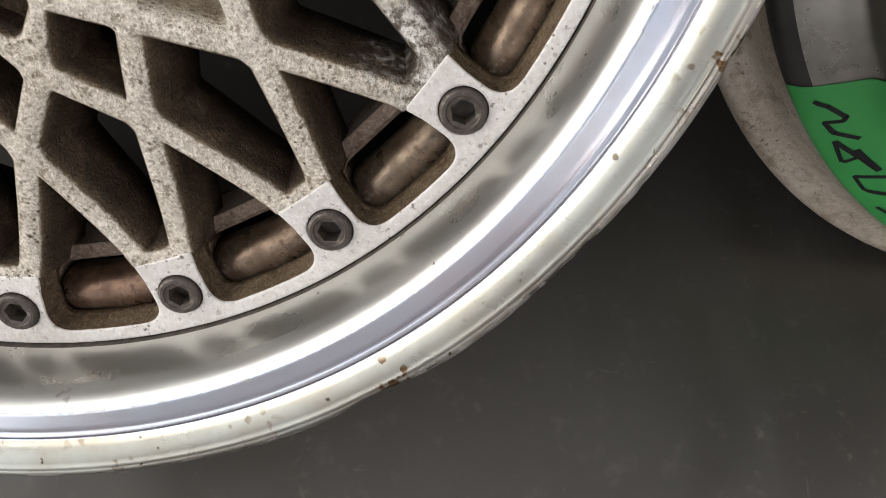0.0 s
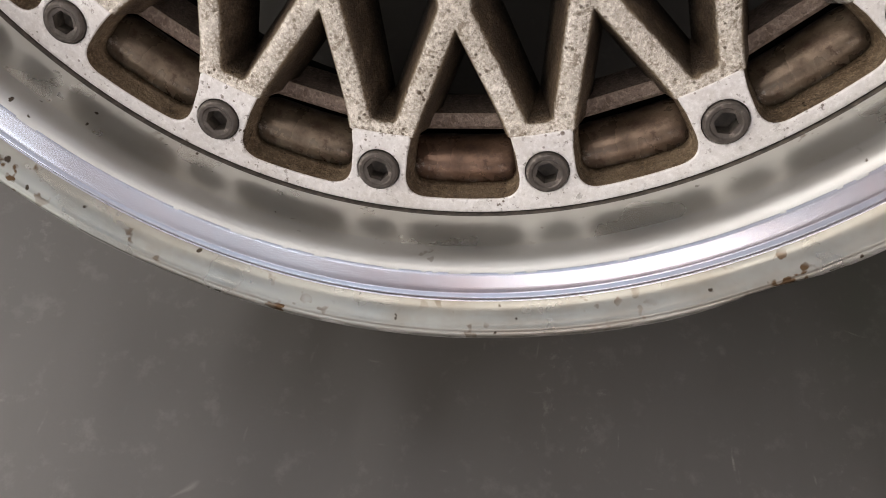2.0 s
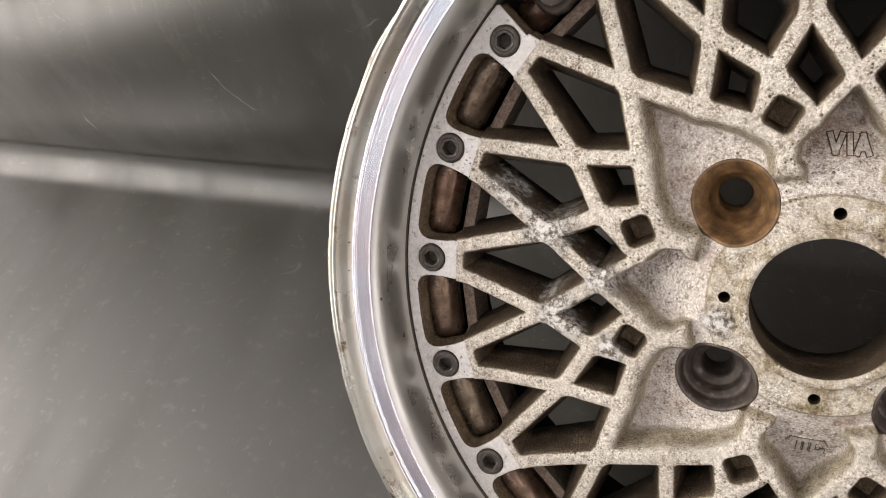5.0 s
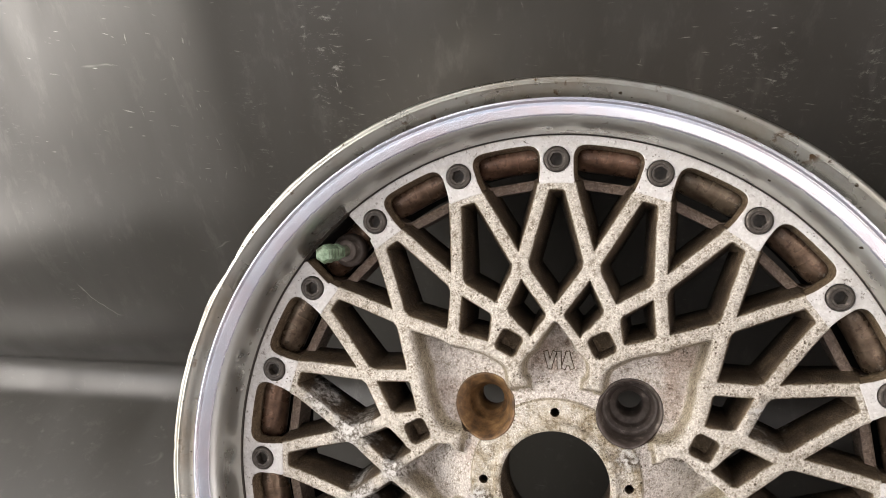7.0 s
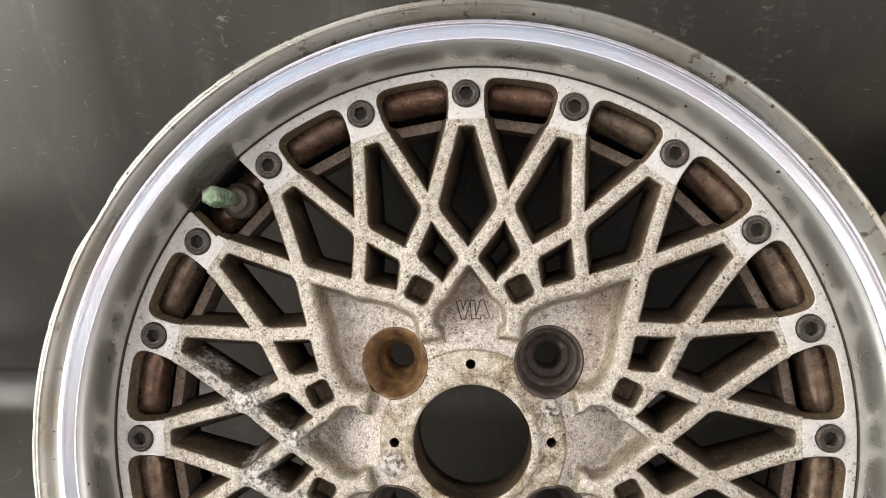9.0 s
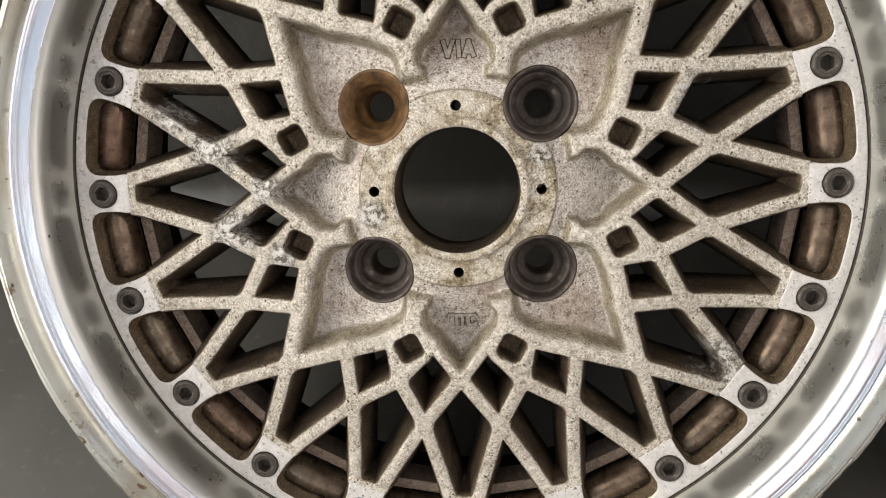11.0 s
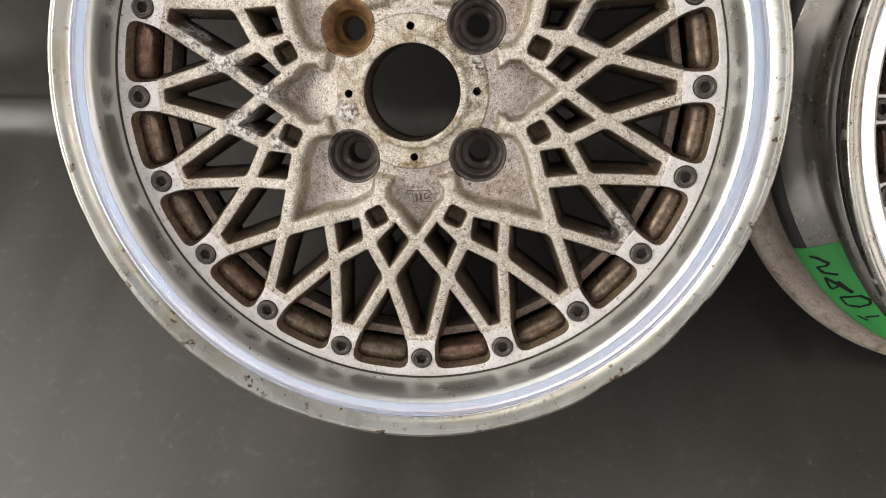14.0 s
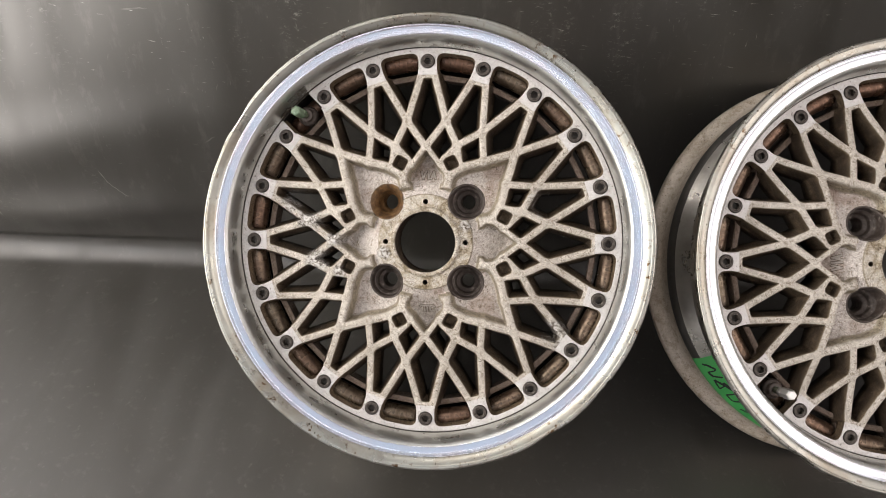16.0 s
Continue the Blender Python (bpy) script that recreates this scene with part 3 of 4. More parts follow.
def face_mesh(step, limit_in, limit_out, back, sink, draft):
    """A plate with the openings of the face, contoured on a square grid, with drafted walls and a back."""
    half = 0.168
    n = int(2 * half / step) + 1
    ax = np.linspace(-half, half, n)
    gx, gz = np.meshgrid(ax, ax, indexing="ij")

    def field(x, z):
        r = np.hypot(x, z)
        s, y, masks = face_fields(x, z)
        return np.maximum.reduce([s + 0.0010, r - limit_out, limit_in - r]), y + sink, masks

    F = field(gx, gz)[0]
    F = np.where(np.abs(F) < 1e-7, 1e-7, F)
    inside = F < 0
    ids = -np.ones((n, n), int)
    ids[inside] = np.arange(inside.sum())
    pts = [np.stack([gx[inside], gz[inside]], 1)]
    count = inside.sum()
    # crossings on the grid's edges
    ex = -np.ones((n, n), int)
    ez = -np.ones((n, n), int)
    cut = inside[:-1] != inside[1:]
    i, j = np.nonzero(cut)
    t = F[i, j] / (F[i, j] - F[i + 1, j])
    ex[i, j] = count + np.arange(len(i))
    pts.append(np.stack([ax[i] + t * (ax[1] - ax[0]), ax[j]], 1))
    count += len(i)
    cut = inside[:, :-1] != inside[:, 1:]
    i, j = np.nonzero(cut)
    t = F[i, j] / (F[i, j] - F[i, j + 1])
    ez[i, j] = count + np.arange(len(i))
    pts.append(np.stack([ax[i], ax[j] + t * (ax[1] - ax[0])], 1))
    pts = np.concatenate(pts)
    faces, rims = [], []
    ci, cj = np.nonzero(inside[:-1, :-1] | inside[1:, :-1] | inside[1:, 1:] | inside[:-1, 1:])
    for i, j in zip(ci.tolist(), cj.tolist()):
        corner = (ids[i, j], ids[i + 1, j], ids[i + 1, j + 1], ids[i, j + 1])
        mid = (ex[i, j], ez[i + 1, j], ex[i, j + 1], ez[i, j])
        if min(corner) >= 0:
            faces.append(corner)
            continue
        loop = []
        for k in range(4):
            if corner[k] >= 0:
                loop.append((corner[k], 0))
            if mid[k] >= 0:
                loop.append((mid[k], 1))
        faces.append(tuple(p for p, _ in loop))
        for k in range(len(loop)):
            a, b = loop[k], loop[(k + 1) % len(loop)]
            if a[1] and b[1]:
                rims.append((a[0], b[0]))
    x, z = pts[:, 0], pts[:, 1]
    _, y, masks = field(x, z)
    h = 2e-4
    gxn = field(x + h, z)[0] - field(x - h, z)[0]
    gzn = field(x, z + h)[0] - field(x, z - h)[0]
    ln = np.hypot(gxn, gzn) + 1e-9
    nx, nz = gxn / ln, gzn / ln
    edge_ids = sorted({p for e in rims for p in e})
    where = {p: k for k, p in enumerate(edge_ids)}
    E = np.array(edge_ids)
    verts = [np.stack([x, y, z], 1)]
    base = len(x)
    m = len(E)
    # how far each row of the walls has drawn in, how deep it lies, and how much dust and painted shade it takes
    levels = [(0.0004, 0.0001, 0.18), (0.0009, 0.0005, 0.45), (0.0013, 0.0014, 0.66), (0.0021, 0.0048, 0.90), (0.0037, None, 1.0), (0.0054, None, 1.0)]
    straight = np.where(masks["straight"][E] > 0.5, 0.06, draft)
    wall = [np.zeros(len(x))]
    for q, (off, dy, dust_shade) in enumerate(levels):
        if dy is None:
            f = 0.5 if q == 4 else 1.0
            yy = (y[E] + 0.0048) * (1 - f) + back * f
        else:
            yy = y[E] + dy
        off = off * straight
        wall.append(np.full(m, dust_shade))
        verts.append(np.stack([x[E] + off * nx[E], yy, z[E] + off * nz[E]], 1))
    for a, b in rims:
        ka, kb = where[a], where[b]
        low = (a, b)
        for q in range(len(levels)):
            up = (base + q * m + ka, base + q * m + kb)
            faces.append((low[1], low[0], up[0], up[1]))
            low = up
    # back plate: the same cells at the back
    verts = np.concatenate(verts)
    off = len(verts)
    backv = np.stack([x, np.full(len(x), back), z], 1)
    verts = np.concatenate([verts, backv])
    remap = np.arange(len(x)) + off
    remap[E] = base + (len(levels) - 1) * m + np.arange(m)
    for k in range(len(faces) - len(rims) * len(levels)):
        faces.append(tuple(remap[p] for p in reversed(faces[k])))
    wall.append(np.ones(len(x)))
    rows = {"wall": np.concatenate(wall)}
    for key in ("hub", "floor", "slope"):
        rows[key] = np.concatenate([masks[key]] + [masks[key][E] * (1 - dust_shade) for _, _, dust_shade in levels] + [np.zeros(len(x))])
    return verts, faces, rows


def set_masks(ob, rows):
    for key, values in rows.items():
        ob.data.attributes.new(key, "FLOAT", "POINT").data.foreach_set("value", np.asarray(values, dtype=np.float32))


# rim section: the outer half is polished, the rest plain
LIP = [(0.1668, 0.0040), (0.1668, 0.0005), (0.1670, -0.0010), (0.1675, -0.0050), (0.1684, -0.0110), (0.1691, -0.0150), (0.1698, -0.0180), (0.1706, -0.0203), (0.1718, -0.0219), (0.1730, -0.0226),
       (0.1734, -0.02278), (0.1740, -0.0229), (0.1770, -0.0235), (0.1785, -0.02378), (0.1788, -0.02378), (0.1792, -0.02395), (0.1799, -0.02422), (0.1803, -0.02430),
       (0.1806, -0.02425), (0.1808, -0.02415), (0.1811, -0.0244), (0.1818, -0.0251), (0.1832, -0.0259), (0.1850, -0.0267), (0.1868, -0.0273), (0.1880, -0.0276), (0.1884, -0.0279), (0.1888, -0.0278),
       (0.1893, -0.0280), (0.1900, -0.0282), (0.1908, -0.0280), (0.1916, -0.0272), (0.1920, -0.0255), (0.1916, -0.0220),
       (0.1895, -0.0175), (0.1850, -0.0140), (0.1815, -0.0115), (0.1795, -0.0080), (0.1785, -0.0020), (0.1785, 0.0040)]
BACK = 0.1270
BARREL = [(0.1785, 0.0042), (0.1785, 0.0140), (0.1798, 0.0180), (0.1770, 0.0230), (0.1640, 0.0330), (0.1585, 0.0400), (0.1572, 0.0470), (0.1572, 0.0620),
          (0.1590, 0.0680), (0.1740, 0.0800), (0.1768, 0.0840), (0.1785, 0.0880), (0.1778, 0.0930), (0.1782, 0.1080), (0.1800, 0.1140), (0.1840, 0.1168),
          (0.1872, 0.1176), (0.1892, 0.1190), (0.1902, 0.1215), (0.1905, BACK - 0.0012), (0.1895, BACK), (0.1870, BACK - 0.001), (0.1840, 0.1225), (0.1790, 0.1200),
          (0.1740, 0.1150), (0.1725, 0.1000), (0.1715, 0.0860), (0.1560, 0.0720), (0.1525, 0.0640), (0.1525, 0.0450), (0.1545, 0.0360), (0.1600, 0.0300),
          (0.1650, 0.0240), (0.1668, 0.0150), (0.1668, 0.0042)]


def barrel_mesh():
    prof = dense(BARREL, 0.005)
    verts, faces = lathe(prof, 220)
    inner = next(k for k, p in enumerate(prof) if p == (0.1840, 0.1225))
    fm = []
    for f in faces:
        k = min(q % len(prof) for q in f)
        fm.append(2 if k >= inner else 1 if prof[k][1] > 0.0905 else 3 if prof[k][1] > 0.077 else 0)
    return verts, faces, fm


def dense(profile, longest):
    out = []
    for (r0, y0), (r1, y1) in zip(profile, profile[1:]):
        k = max(1, int(math.hypot(r1 - r0, y1 - y0) / longest))
        out += [(r0 + (r1 - r0) * i / k, y0 + (y1 - y0) * i / k) for i in range(k)]
    return out + [profile[-1]]


def lip_mesh():
    """The polished lip, with a scuffed and chipped outer edge."""
    prof = dense(LIP, 0.0022)
    n = 720
    verts, faces = lathe(prof, n, closed=True)
    k = len(prof)
    out = []
    for x, y, z in verts:
        r, a = math.hypot(x, z), math.atan2(x, z)
        w = min(1.0, max(0.0, (r - 0.1885) / 0.003)) * (1 if y < -0.015 else 0)
        c, q = math.cos(a), math.sin(a)
        deg = math.degrees(a)
        hard = math.exp(-((deg - 125) / 28) ** 2) + 0.5 * math.exp(-((deg + 56) / 18) ** 2)
        chip = max(0.0, noise.noise((c * 9, q * 9, 1.7)) - 0.15) * 0.0005 + max(0.0, noise.noise((c * 38, q * 38, 4.1)) - 0.28 + 0.1 * hard) * 0.0006
        chip += hard * max(0.0, noise.noise((c * 70, q * 70, 6.1)) - 0.1) * 0.0006
        for mid, wide, deep in ((146, 3.2, 0.0016), (128, 4.5, 0.0008), (-56, 4.0, 0.0014), (-68, 3.0, 0.0006)):
            d = (math.degrees(a) - mid) / wide
            chip += deep * math.exp(-d * d) * (0.9 + 0.2 * noise.noise((c * 60, q * 60, 8.0)))
        # the flange is bent in by up to 1.6 mm towards the top
        chip += 0.0008 * (1 + math.cos(a)) * min(1.0, max(0.0, (r - 0.1815) / 0.008)) / max(w, 0.2)
        f = 1 - max(w, 0.2 if r > 0.1815 and y < -0.015 else 0) * chip / r
        out.append((x * f, y + 0.4 * w * chip, z * f))
    fm = []
    for f in faces:
        r = sum(math.hypot(out[p][0], out[p][2]) for p in f) / 4
        y = sum(out[p][1] for p in f) / 4
        a = math.atan2(out[f[0]][0], out[f[0]][2])
        deg = math.degrees(a)
        hard = math.exp(-((deg - 125) / 28) ** 2) + math.exp(-((deg + 56) / 18) ** 2)
        edge = 0.1906 - 0.0022 * hard * max(0.0, noise.noise((math.cos(a) * 45, math.sin(a) * 45, 5.0)) + 0.1) - 0.0012 * max(0.0, noise.noise((math.cos(a) * 22, math.sin(a) * 22, 3.0)))
        fm.append(4 if r < 0.16695 else 0 if y > -0.0165 and r < 0.1732 else 5 if r < 0.1732 else 1 if r < 0.1810 else 3 if (r > edge or y > -0.015) else 2)
    return out, faces, fm


def bolt_mesh():
    """A socket screw's head with a hexagonal recess."""
    prof = [(0.0060, 0.0040), (0.0060, -0.0002), (0.0057, -0.0008), (0.0052, -0.0011), (0.0044, -0.0011), (0.0040, -0.0007)]
    n, k = 24, 6
    verts, faces = lathe(prof, n, closed=False)
    fm = [0] * len(faces)
    base = len(verts)
    for y in (-0.0006, 0.0045):
        for i in range(n):
            a = 2 * math.pi * i / n
            rad = 0.0033 * math.cos(math.pi / 6) / math.cos((a + math.pi / 6) % (math.pi / 3) - math.pi / 6)
            verts.append((rad * math.sin(a), y, rad * math.cos(a)))
    for i in range(n):
        j = (i + 1) % n
        faces.append((i * k + k - 1, base + i, base + j, j * k + k - 1))
        faces.append((base + i, base + n + i, base + n + j, base + j))
        fm += [0, 1]
    faces.append(tuple(base + n + i for i in range(n)))
    fm.append(1)
    # dark floor of the counterbore
    v2, f2 = lathe([(0.0060, 0.0030), (0.0078, 0.0030)], n, closed=False)
    o = len(verts)
    return verts + v2, faces + [tuple(q + o for q in f) for f in f2], fm + [1] * len(f2)


def bar_mesh():
    """One staple-shaped bar of the inner flange, behind a window."""
    line = [(-8.2, 0.1510), (-7.0, 0.1500), (-5.3, 0.1424), (-4.6, 0.1412), (4.6, 0.1412), (5.3, 0.1424), (7.0, 0.1500), (8.2, 0.1510)]
    verts, faces = [], []
    for deg, r in line:
        a = radians(deg)
        for dr, y in ((0, 0.0135), (0.0035, 0.0125), (0.0048, 0.0135), (0.0048, 0.0300), (0, 0.0300)):
            verts.append(((r + dr) * math.sin(a), y, (r + dr) * math.cos(a)))
    for i in range(len(line) - 1):
        for q in range(5):
            w = (q + 1) % 5
            faces.append((i * 5 + q, (i + 1) * 5 + q, (i + 1) * 5 + w, i * 5 + w))
    return verts, faces


def pillow_mesh():
    """One of the rounded bulges of the rim that show in the windows between the screws."""
    verts, faces = [], []
    span, n, k = radians(7.0), 24, 18
    for i in range(n + 1):
        u = -1 + 2 * i / n
        s = max(1e-3, 1 - abs(u) ** 7) ** 0.5
        a = u * span
        for q in range(k):
            b = 2 * math.pi * q / k
            r = 0.1579 + 0.0082 * s * math.cos(b)
            verts.append((r * math.sin(a), 0.0182 + 0.0086 * s * math.sin(b), r * math.cos(a)))
    for i in range(n):
        for q in range(k):
            w = (q + 1) % k
            faces.append((i * k + q, (i + 1) * k + q, (i + 1) * k + w, i * k + w))
    return verts, faces


# radius, depth, and how far the row follows the sloping pocket floor
SLEEVE = [(0.0158, 0.0200, 0), (0.0158, 0.0010, 1), (0.0153, 0.0003, 1), (0.0145, 0.0005, 1), (0.0137, 0.0025, 0.9), (0.0132, 0.0078, 0.45), (0.0128, 0.0108, 0), (0.0124, 0.0106, 0), (0.0119, 0.0112, 0),
          (0.0107, 0.0120, 0), (0.0103, 0.0130, 0), (0.0098, 0.0158, 0), (0.0092, 0.0163, 0), (0.0072, 0.0172, 0), (0.0065, 0.0178, 0), (0.0061, 0.0192, 0), (0.0061, 0.0340, 0)]
RUSTED = [(0.0158, 0.0200, 0), (0.0158, 0.0010, 1), (0.0153, 0.0003, 1), (0.0145, 0.0010, 1), (0.0127, 0.0035, 0.55), (0.0112, 0.0066, 0.1), (0.0101, 0.0082, 0), (0.0097, 0.0090, 0),
          (0.0093, 0.0125, 0), (0.0083, 0.0155, 0), (0.0071, 0.0168, 0), (0.0066, 0.0177, 0), (0.0066, 0.0320, 0)]


def lug_mesh(profile, n=64):
    """A stepped sleeve in a lug hole; z points away from the hub."""
    verts, k = [], len(profile)
    for i in range(n):
        a = 2 * math.pi * i / n
        for r, y, follow in profile:
            x, z = r * math.sin(a), r * math.cos(a)
            far = math.hypot(x, z + LUG_R)
            h = float(smoothstep(HUB + 0.0012, HUB - 0.0004, far))
            verts.append((x, y + follow * (float(pocket_floor(np.array(far), 1.0)) * (1 - h) - 0.0076 * h), z))
    faces = [(i * k + q, i * k + q + 1, (i + 1) % n * k + q + 1, (i + 1) % n * k + q) for i in range(n) for q in range(k - 1)]
    return verts, faces


face_v, face_f, face_rows = face_mesh(0.0006, 0.0, TURNED, 0.0190, 0.0006, 1.0)
ring_v, ring_f, ring_rows = face_mesh(0.0009, TURNED, 0.1666, 0.0090, 0.0004, 0.35)
shared = {}


def shared_part(key, name, build, mats, parent, m=None, label="", smooth=True):
    """A part whose mesh is made once and used by all alike."""
    if key not in shared:
        v, f, *fm = build()
        ob = mesh_object(name, v, f, mats, parent, smooth=smooth, label=label, face_mats=fm[0] if fm else None)
        shared[key] = ob.data
    else:
        ob = new(name, shared[key])
        ob.parent = parent
        if label:
            ob["label"] = label
    if m is not None:
        ob.matrix_local = m
    return ob


def spin(deg):
    return Matrix.Rotation(radians(deg), 4, "Y")


def make_wheel(m, label, rusty, valve_mat, valve_label):
    wheel = tagged(new("alloy_wheel"), label, "wheel", "alloy wheels on the sheet")
    wheel.matrix_world = m
    shared_part("lip", "polished_lip", lip_mesh, [MAT["lip_drum"], MAT["lip_band"], MAT["lip_edge"], MAT["chipped"], MAT["socket"], MAT["lip_roll"]], wheel, label="polished aluminium outer rim lip, scuffed at the edge")
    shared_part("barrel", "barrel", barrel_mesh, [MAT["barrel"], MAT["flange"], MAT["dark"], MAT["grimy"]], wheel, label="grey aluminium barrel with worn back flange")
    if "face" not in shared:
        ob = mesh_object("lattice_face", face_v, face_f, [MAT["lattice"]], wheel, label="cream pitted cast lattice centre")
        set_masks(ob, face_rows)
        shared["face"] = ob.data
        # ring faces well down the walls take the grimy colour with painted shade
        ob = mesh_object("bolt_ring", ring_v, ring_f, [MAT["machined"], MAT["grimy_shaded_side"]], wheel, label="bright machined outer ring with bolt pads",
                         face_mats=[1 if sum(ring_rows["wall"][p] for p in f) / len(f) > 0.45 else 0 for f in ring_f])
        shared["ring"] = ob.data
    else:
        for key, name in (("face", "lattice_face"), ("ring", "bolt_ring")):
            new(name, shared[key]).parent = wheel
    for k in range(20):
        ang = 18 * k
        a = radians(ang)
        shared_part("bolt", "bolt", bolt_mesh, [MAT["bolt"], MAT["socket"]], wheel, Matrix.Translation((BOLT_R * math.sin(a), 0, BOLT_R * math.cos(a))) @ spin((k * 37) % 60), smooth=False)
        shared_part("pillow", "rim_bulge", pillow_mesh, [MAT["brown"]], wheel, Matrix.Translation((0, 0.006 if k == 17 else 0, 0)) @ spin(ang + 9))
        shared_part("bar", "flange_bar", bar_mesh, [MAT["bar"]], wheel, spin(ang + 9), smooth=False)
    for k in range(4):
        c = xz(LUG_R, 45 + 90 * k)
        bad = rusty and k == 3
        shared_part("rust" if bad else "sleeve", "lug_hole" if bad else "lug_sleeve", lambda: lug_mesh(RUSTED if bad else SLEEVE),
                    [MAT["rust"] if bad else MAT["steel"]], wheel, Matrix.Translation((c[0], 0, c[1])) @ spin(45 + 90 * k), "orange rusted lug hole" if bad else "black steel lug sleeve")
    # valve in the gap of the ring
    c = xz(0.1548, -44.6)
    at = Matrix.Translation((c[0], 0.012, c[1]))
    valve = shared_part("stem" + valve_label, "valve_stem", lambda: lathe([(0.0001, -0.0370), (0.0026, -0.0370), (0.0026, -0.0365), (0.0034, -0.0360), (0.0034, -0.0250), (0.0030, -0.0240), (0.0030, -0.002), (0.0001, -0.002)], 12, closed=False),
                        [MAT["stem"]], wheel, at, "weathered metal valve stem")
    shared_part("grommet", "valve_nut", lambda: lathe([(0.0030, -0.0080), (0.0055, -0.0080), (0.0060, -0.0070), (0.0060, -0.0034), (0.0074, -0.0030), (0.0082, -0.0024), (0.0088, -0.0010), (0.0088, 0.004), (0.0001, 0.004)], 24, closed=False), [MAT["steel"]], wheel, at)
    shared_part("cap" + valve_label, "valve_cap", lambda: lathe([(0.0001, -0.0385), (0.0036, -0.0385), (0.0046, -0.0370), (0.0047, -0.0270), (0.0040, -0.0265), (0.0040, -0.0235), (0.0044, -0.0230), (0.0044, -0.0180), (0.0030, -0.0175)], 6, closed=False),
                [valve_mat], wheel, at, valve_label, smooth=False)
    if rusty:
        for ob in wheel.children:
            if ob.name.startswith("lattice_face"):
                ob.material_slots[0].link = "OBJECT"
                ob.material_slots[0].material = MAT["lattice_worn"]
    raised_mark(UPPER, wheel, 0.0009, 0.0577, 0.0039)
    raised_mark(LOWER, wheel, 0.0007, -0.0582, 0.0035)
    # floors of the small square openings
    for k in range(8):
        c = xz(SMALL_R, 45 * (k // 2) * 2 + (18 if k % 2 else -18))
        shared_part("web", "casting_web", lambda: lathe([(0.0001, 0.0022), (0.0030, 0.0018), (0.0052, 0.0006), (0.0080, -0.0010)], 16, closed=False), [MAT["grimy_shaded_side"]], wheel, Matrix.Translation((c[0], 0, c[1])))
    return wheel


def raised_mark(strokes, wheel, x0, z0, size):
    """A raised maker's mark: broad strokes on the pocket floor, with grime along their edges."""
    for k, ((ax, az), (bx, bz)) in enumerate(strokes):
        verts, faces, fm = [], [], []
        for width, lift, mat in ((0.37, -0.00015, 1), (0.235, -0.0008 - 0.00002 * k, 0)):
            w = width * size
            p, q = np.array([ax, az]) * size, np.array([bx, bz]) * size
            d = (q - p) / np.linalg.norm(q - p)
            n = np.array([-d[1], d[0]]) * w
            p, q = p - d * w * 0.8, q + d * w * 0.8
            o = len(verts)
            for c, h in ((p + n, 0), (q + n, 0), (q - n, 0), (p - n, 0), (p + n * 0.85, 1), (q + n * 0.85, 1), (q - n * 0.85, 1), (p - n * 0.85, 1)):
                x, z = x0 + c[0], z0 + c[1]
                base = float(pocket_floor(np.array(math.hypot(x, z)), 0.0)) + 0.0006
                verts.append((x, base + (0.0006 if h == 0 else lift), z))
            faces += [(o + 4, o + 5, o + 6, o + 7)] + [(o + a, o + (a + 1) % 4, o + 4 + (a + 1) % 4, o + 4 + a) for a in range(4)]
            fm += [mat] * 5
        mesh_object("casting_mark", verts, faces, [MAT["mark"], MAT["grimy_shaded_side"]], wheel, smooth=False, face_mats=fm)


UPPER = [((-1.62, 0.75), (-1.10, -0.75)), ((-1.10, -0.75), (-0.62, 0.75)), ((-0.02, 0.75), (0.10, -0.75)), ((0.66, -0.75), (1.08, 0.75)), ((1.08, 0.75), (1.62, -0.75)), ((0.90, -0.35), (1.40, -0.35))]
LOWER = [((-1.55, 0.72), (1.50, 0.72)), ((-1.80, 0.38), (-1.58, 0.70)), ((-0.75, 0.72), (-0.75, -0.76)), ((-0.05, 0.72), (-0.05, -0.76)), ((0.66, 0.72), (0.66, -0.76)), ((0.66, -0.76), (1.60, -0.76)),
         ((1.62, -0.76), (1.62, -0.50)), ((1.50, 0.72), (1.74, 0.36))]


W1 = pose(0.0000, -0.2327, 0.2312, -37.167, -4.551, -3.071)
W2 = pose(0.4114, -0.2319, 0.2262, -88.943, -48.050, 92.021)
wheel_a = make_wheel(W1, "cream lattice alloy wheel, polished lip, rusty lug hole, leaning on sheet", True, MAT["green_cap"], "weathered green valve cap")
wheel_b = make_wheel(W2, "cream lattice alloy wheel with polished lip, leaning on dark sheet", False, MAT["cap"], "bright metal valve cap")


def barrel_radius(y):
    pts = sorted([(b, a) for a, b in BARREL[:16]])
    return float(np.interp(y, [p[0] for p in pts], [p[1] for p in pts]))


PHASE = 89.63  # the second wheel is turned by this on its axle


def on_barrel(deg, y, lift):
    r, a = barrel_radius(y) + lift, radians(deg + PHASE)
    return (r * math.sin(a), y, r * math.cos(a))


def tape_mesh():
    n, k = 40, 14
    verts = [on_barrel(-120.2 - 42 * i / n - 2.0 * (q / k), 0.0900 - 0.030 * q / k, 0.0006) for i in range(n + 1) for q in range(k + 1)]
    faces = [(i * (k + 1) + q, (i + 1) * (k + 1) + q, (i + 1) * (k + 1) + q + 1, i * (k + 1) + q + 1) for i in range(n) for q in range(k)]
    return verts, faces


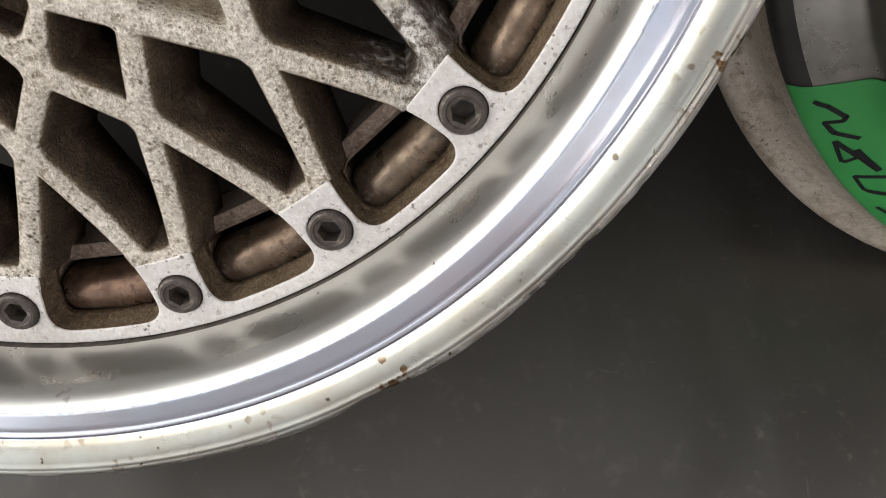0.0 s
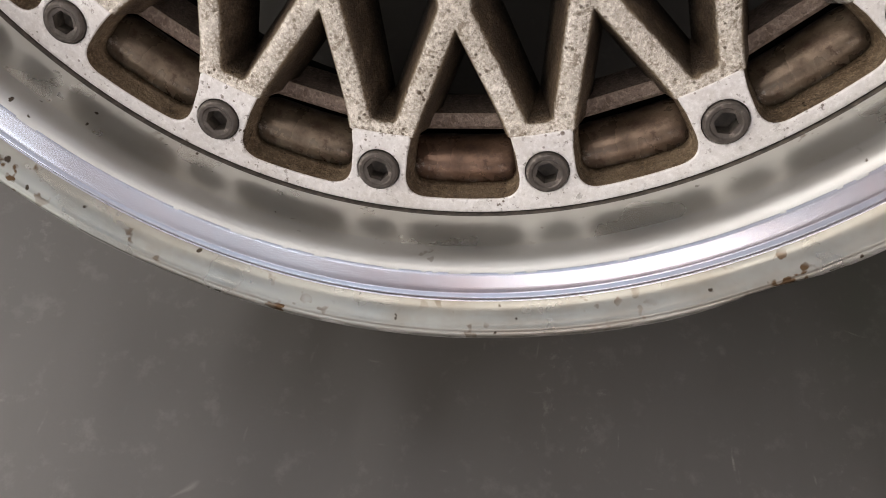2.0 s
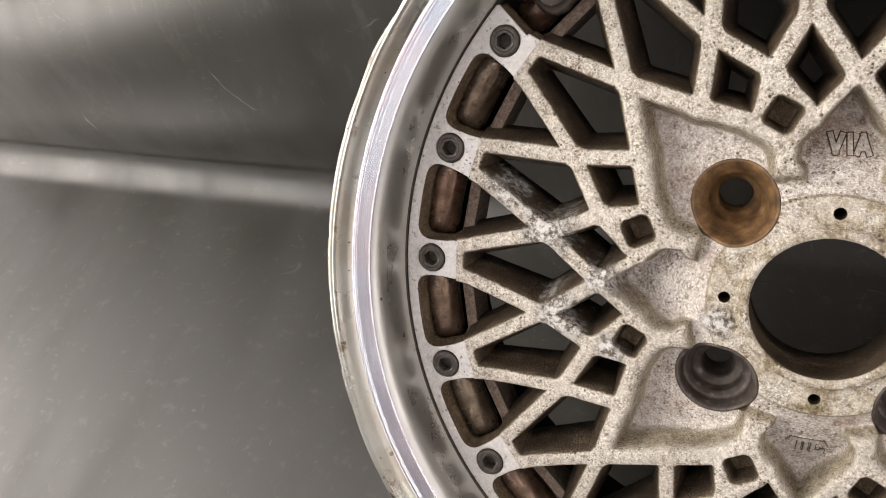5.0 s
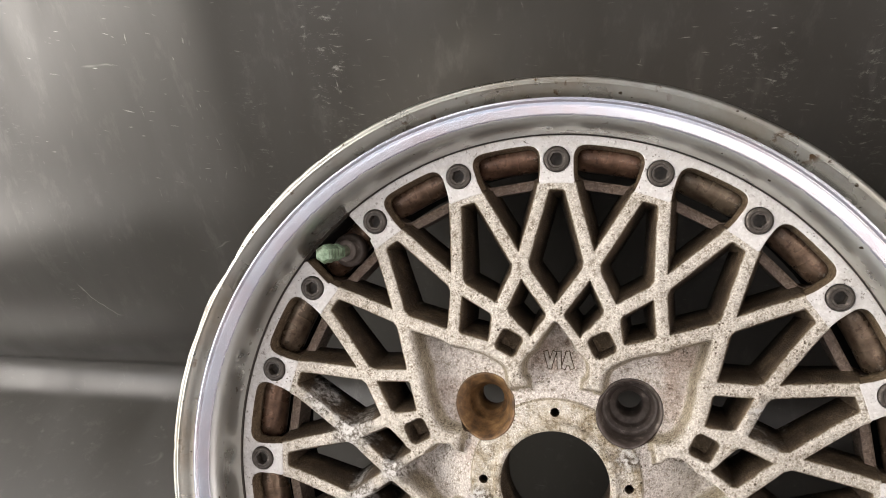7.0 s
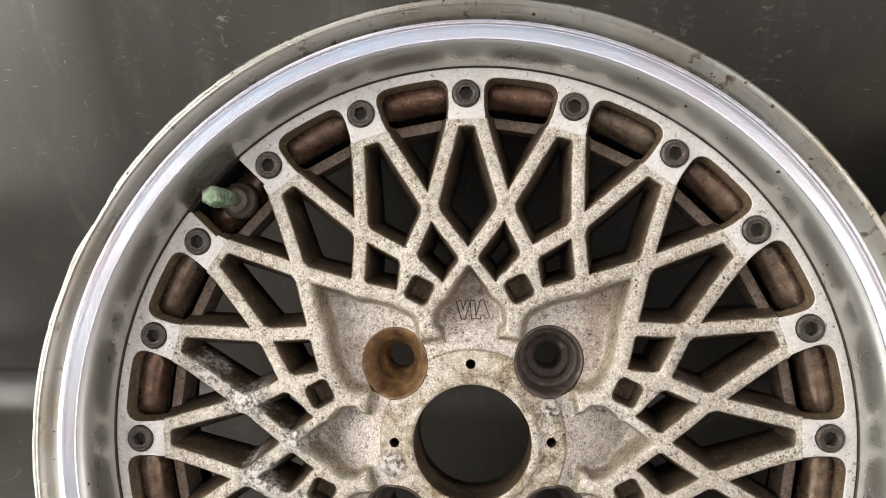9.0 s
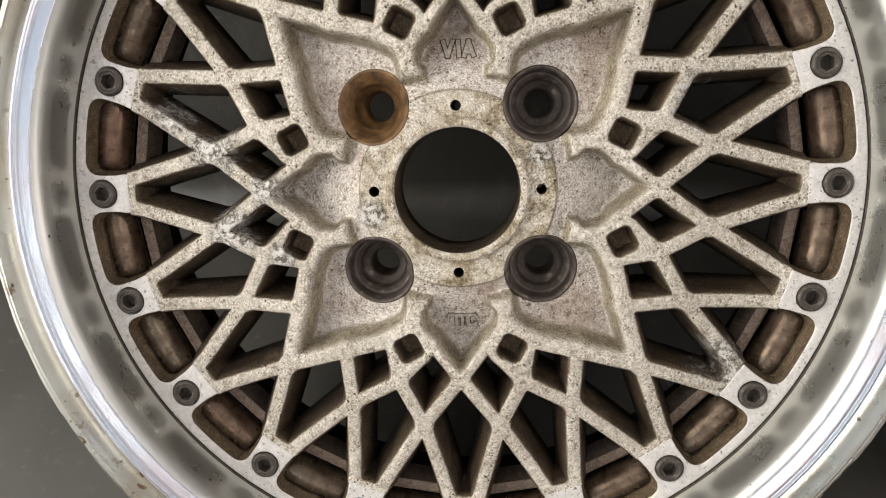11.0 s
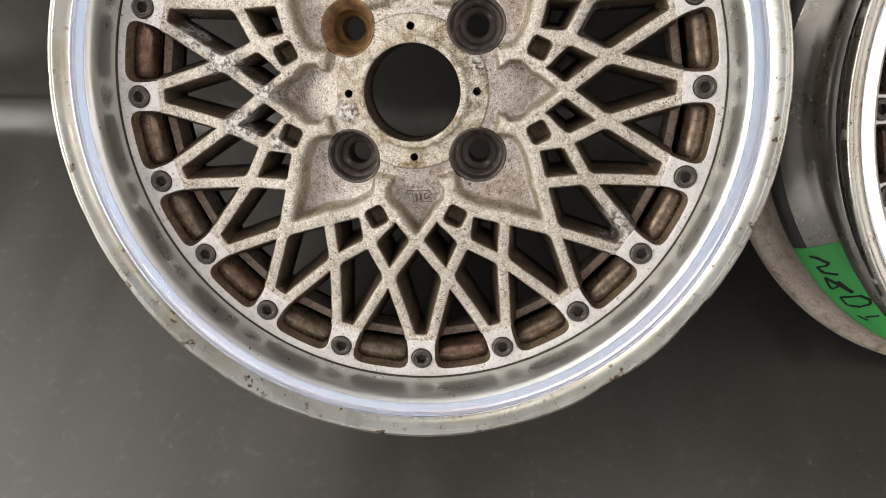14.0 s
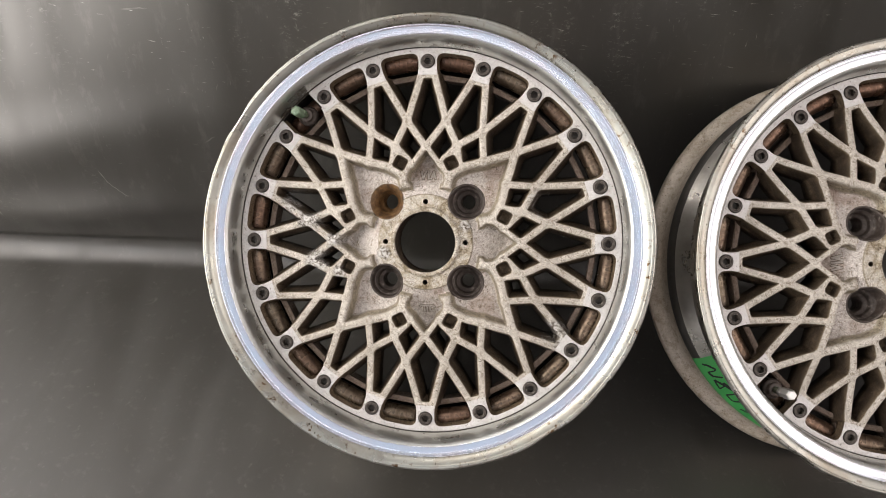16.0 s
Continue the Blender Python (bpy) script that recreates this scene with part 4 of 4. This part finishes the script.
def ink_mesh(strokes):
    """Felt-pen strokes that follow the barrel; (degrees, y) from point to point."""
    verts, faces = [], []
    for line in strokes:
        pts = []
        for (a0, y0), (a1, y1) in zip(line, line[1:]):
            pts += [(a0 + (a1 - a0) * t / 8, y0 + (y1 - y0) * t / 8) for t in range(9)]
        o = len(verts)
        for t, (a, y) in enumerate(pts):
            b, c = pts[max(t - 1, 0)], pts[min(t + 1, len(pts) - 1)]
            d = np.array([(c[0] - b[0]) * 0.0030, c[1] - b[1]])
            d = d / (np.linalg.norm(d) + 1e-9) * 0.0007
            verts += [on_barrel(a - d[1] / 0.0030, y + d[0], 0.0011), on_barrel(a + d[1] / 0.0030, y - d[0], 0.0011)]
        faces += [(o + 2 * t, o + 2 * t + 1, o + 2 * t + 3, o + 2 * t + 2) for t in range(len(pts) - 1)]
    return verts, faces


tape = mesh_object("tape_strip", *tape_mesh(), [MAT["tape"]], wheel_b, label="green adhesive tape strip")
N = [[(-122.8, 0.0806), (-123.9, 0.0779), (-125.9, 0.0753), (-126.4, 0.0762), (-125.9, 0.0803), (-127.7, 0.0791), (-129.5, 0.0747)]]
Z = [[(-128.9, 0.0800), (-132.3, 0.0814)], [(-129.0, 0.0798), (-132.6, 0.0766), (-131.0, 0.0766), (-135.2, 0.0749)], [(-132.3, 0.0812), (-132.2, 0.0769), (-135.3, 0.0750)]]
THIRD = [[(-134.9, 0.0807), (-137.5, 0.0810), (-139.4, 0.0772), (-140.0, 0.0735), (-139.0, 0.0720), (-136.9, 0.0735), (-134.9, 0.0807)]]
FOURTH = [[(-141.2, 0.0820), (-143.6, 0.0800)], [(-142.4, 0.0795), (-144.0, 0.0750)]]
for strokes in (N, Z, THIRD, FOURTH):
    mesh_object("handwriting", *ink_mesh(strokes), [MAT["ink"]], tape, label="black felt-pen stroke")


# ---- the sheet and the room ----
def build_sheet():
    lean, rad = radians(2.75), 0.026
    prof = [(-1.6 + (1.6 - 0.0292) * (k / 70) ** 0.6, 0.0) for k in range(71)]
    for k in range(1, 14):
        a = (math.pi / 2 - lean) * k / 13
        prof.append((-0.0292 + rad * math.sin(a), rad * (1 - math.cos(a))))
    y1, z1 = prof[-1]
    for k in range(1, 71):
        q = 0.66 * (k / 70) ** 1.25
        prof.append((y1 - math.tan(lean) * q, z1 + q))
    nx, k = 170, len(prof)
    verts, faces = [], []
    for i in range(nx + 1):
        x = -0.70 + 2.3 * i / nx
        loose = 1 / (1 + math.exp((x + 0.32) / 0.05))
        for y, z in prof:
            if z > 0.03:
                # slack folds low on the wall part, away from the wheels
                fold = math.sin(z * 34 + 1.3 * noise.noise((x * 2.2, z * 3.0, 0.4)) + 0.6) * math.exp(-((z - 0.13) / 0.10) ** 2)
                y += max(0.0, -0.23 - x) * 0.25 * min(1.0, max(0.0, (z - 0.14) / 0.25)) ** 1.5
                y -= 0.0105 * math.exp(-((x + 0.43) / 0.15) ** 2 - ((z - 0.074 - 0.06 * (x + 0.43)) / 0.025) ** 2)
                y -= 0.0090 * math.exp(-((x + 0.46) / 0.20) ** 2 - ((z - 0.178 - 0.20 * (x + 0.43)) / 0.036) ** 2)
                y += loose * (0.0022 * fold + 0.010 * noise.noise((x * 3.1, z * 5.0, 7.7)) * min(1.0, z / 0.1)) - 0.004 * loose
            verts.append((x, y, z))
    for i in range(nx):
        for q in range(k - 1):
            faces.append((i * k + q, (i + 1) * k + q, (i + 1) * k + q + 1, i * k + q + 1))
    ob = mesh_object("backdrop_sheet", verts, faces, [MAT["sheet"]])
    return tagged(ob, "dark grey vinyl sheet sweeping from floor up the wall, scratched", "backdrop sheet", kind="structure")


build_sheet()


def slab(name, x0, x1, y0, y1, z0, z1, mat, label, category):
    v = [(x, y, z) for x in (x0, x1) for y in (y0, y1) for z in (z0, z1)]
    f = [(0, 1, 3, 2), (4, 6, 7, 5), (0, 4, 5, 1), (2, 3, 7, 6), (0, 2, 6, 4), (1, 5, 7, 3)]
    return tagged(mesh_object(name, v, f, [mat], smooth=False), label, category, kind="structure")


X0, X1, Y0, Y1, ZC = -1.2, 1.95, -6.2, 0.15, 2.45
slab("floor", X0, X1, Y0, Y1, -0.12, -0.004, MAT["concrete"], "plain pale workshop floor under the sheet", "floor")
slab("wall_north", X0, X1, Y1, Y1 + 0.12, -0.02, ZC, MAT["wall"], "plain white painted wall behind the sheet", "wall")
slab("wall_south", X0, X1, Y0 - 0.12, Y0, -0.02, ZC, MAT["wall"], "plain white painted wall", "wall")
slab("wall_west", X0 - 0.12, X0, Y0, Y1, -0.02, ZC, MAT["wall"], "plain white painted wall", "wall")
slab("wall_east", X1, X1 + 0.12, Y0, Y1, -0.02, ZC, MAT["wall"], "plain white painted wall", "wall")
slab("ceiling", X0, X1, Y0, Y1, ZC, ZC + 0.1, MAT["wall"], "plain white ceiling", "ceiling")
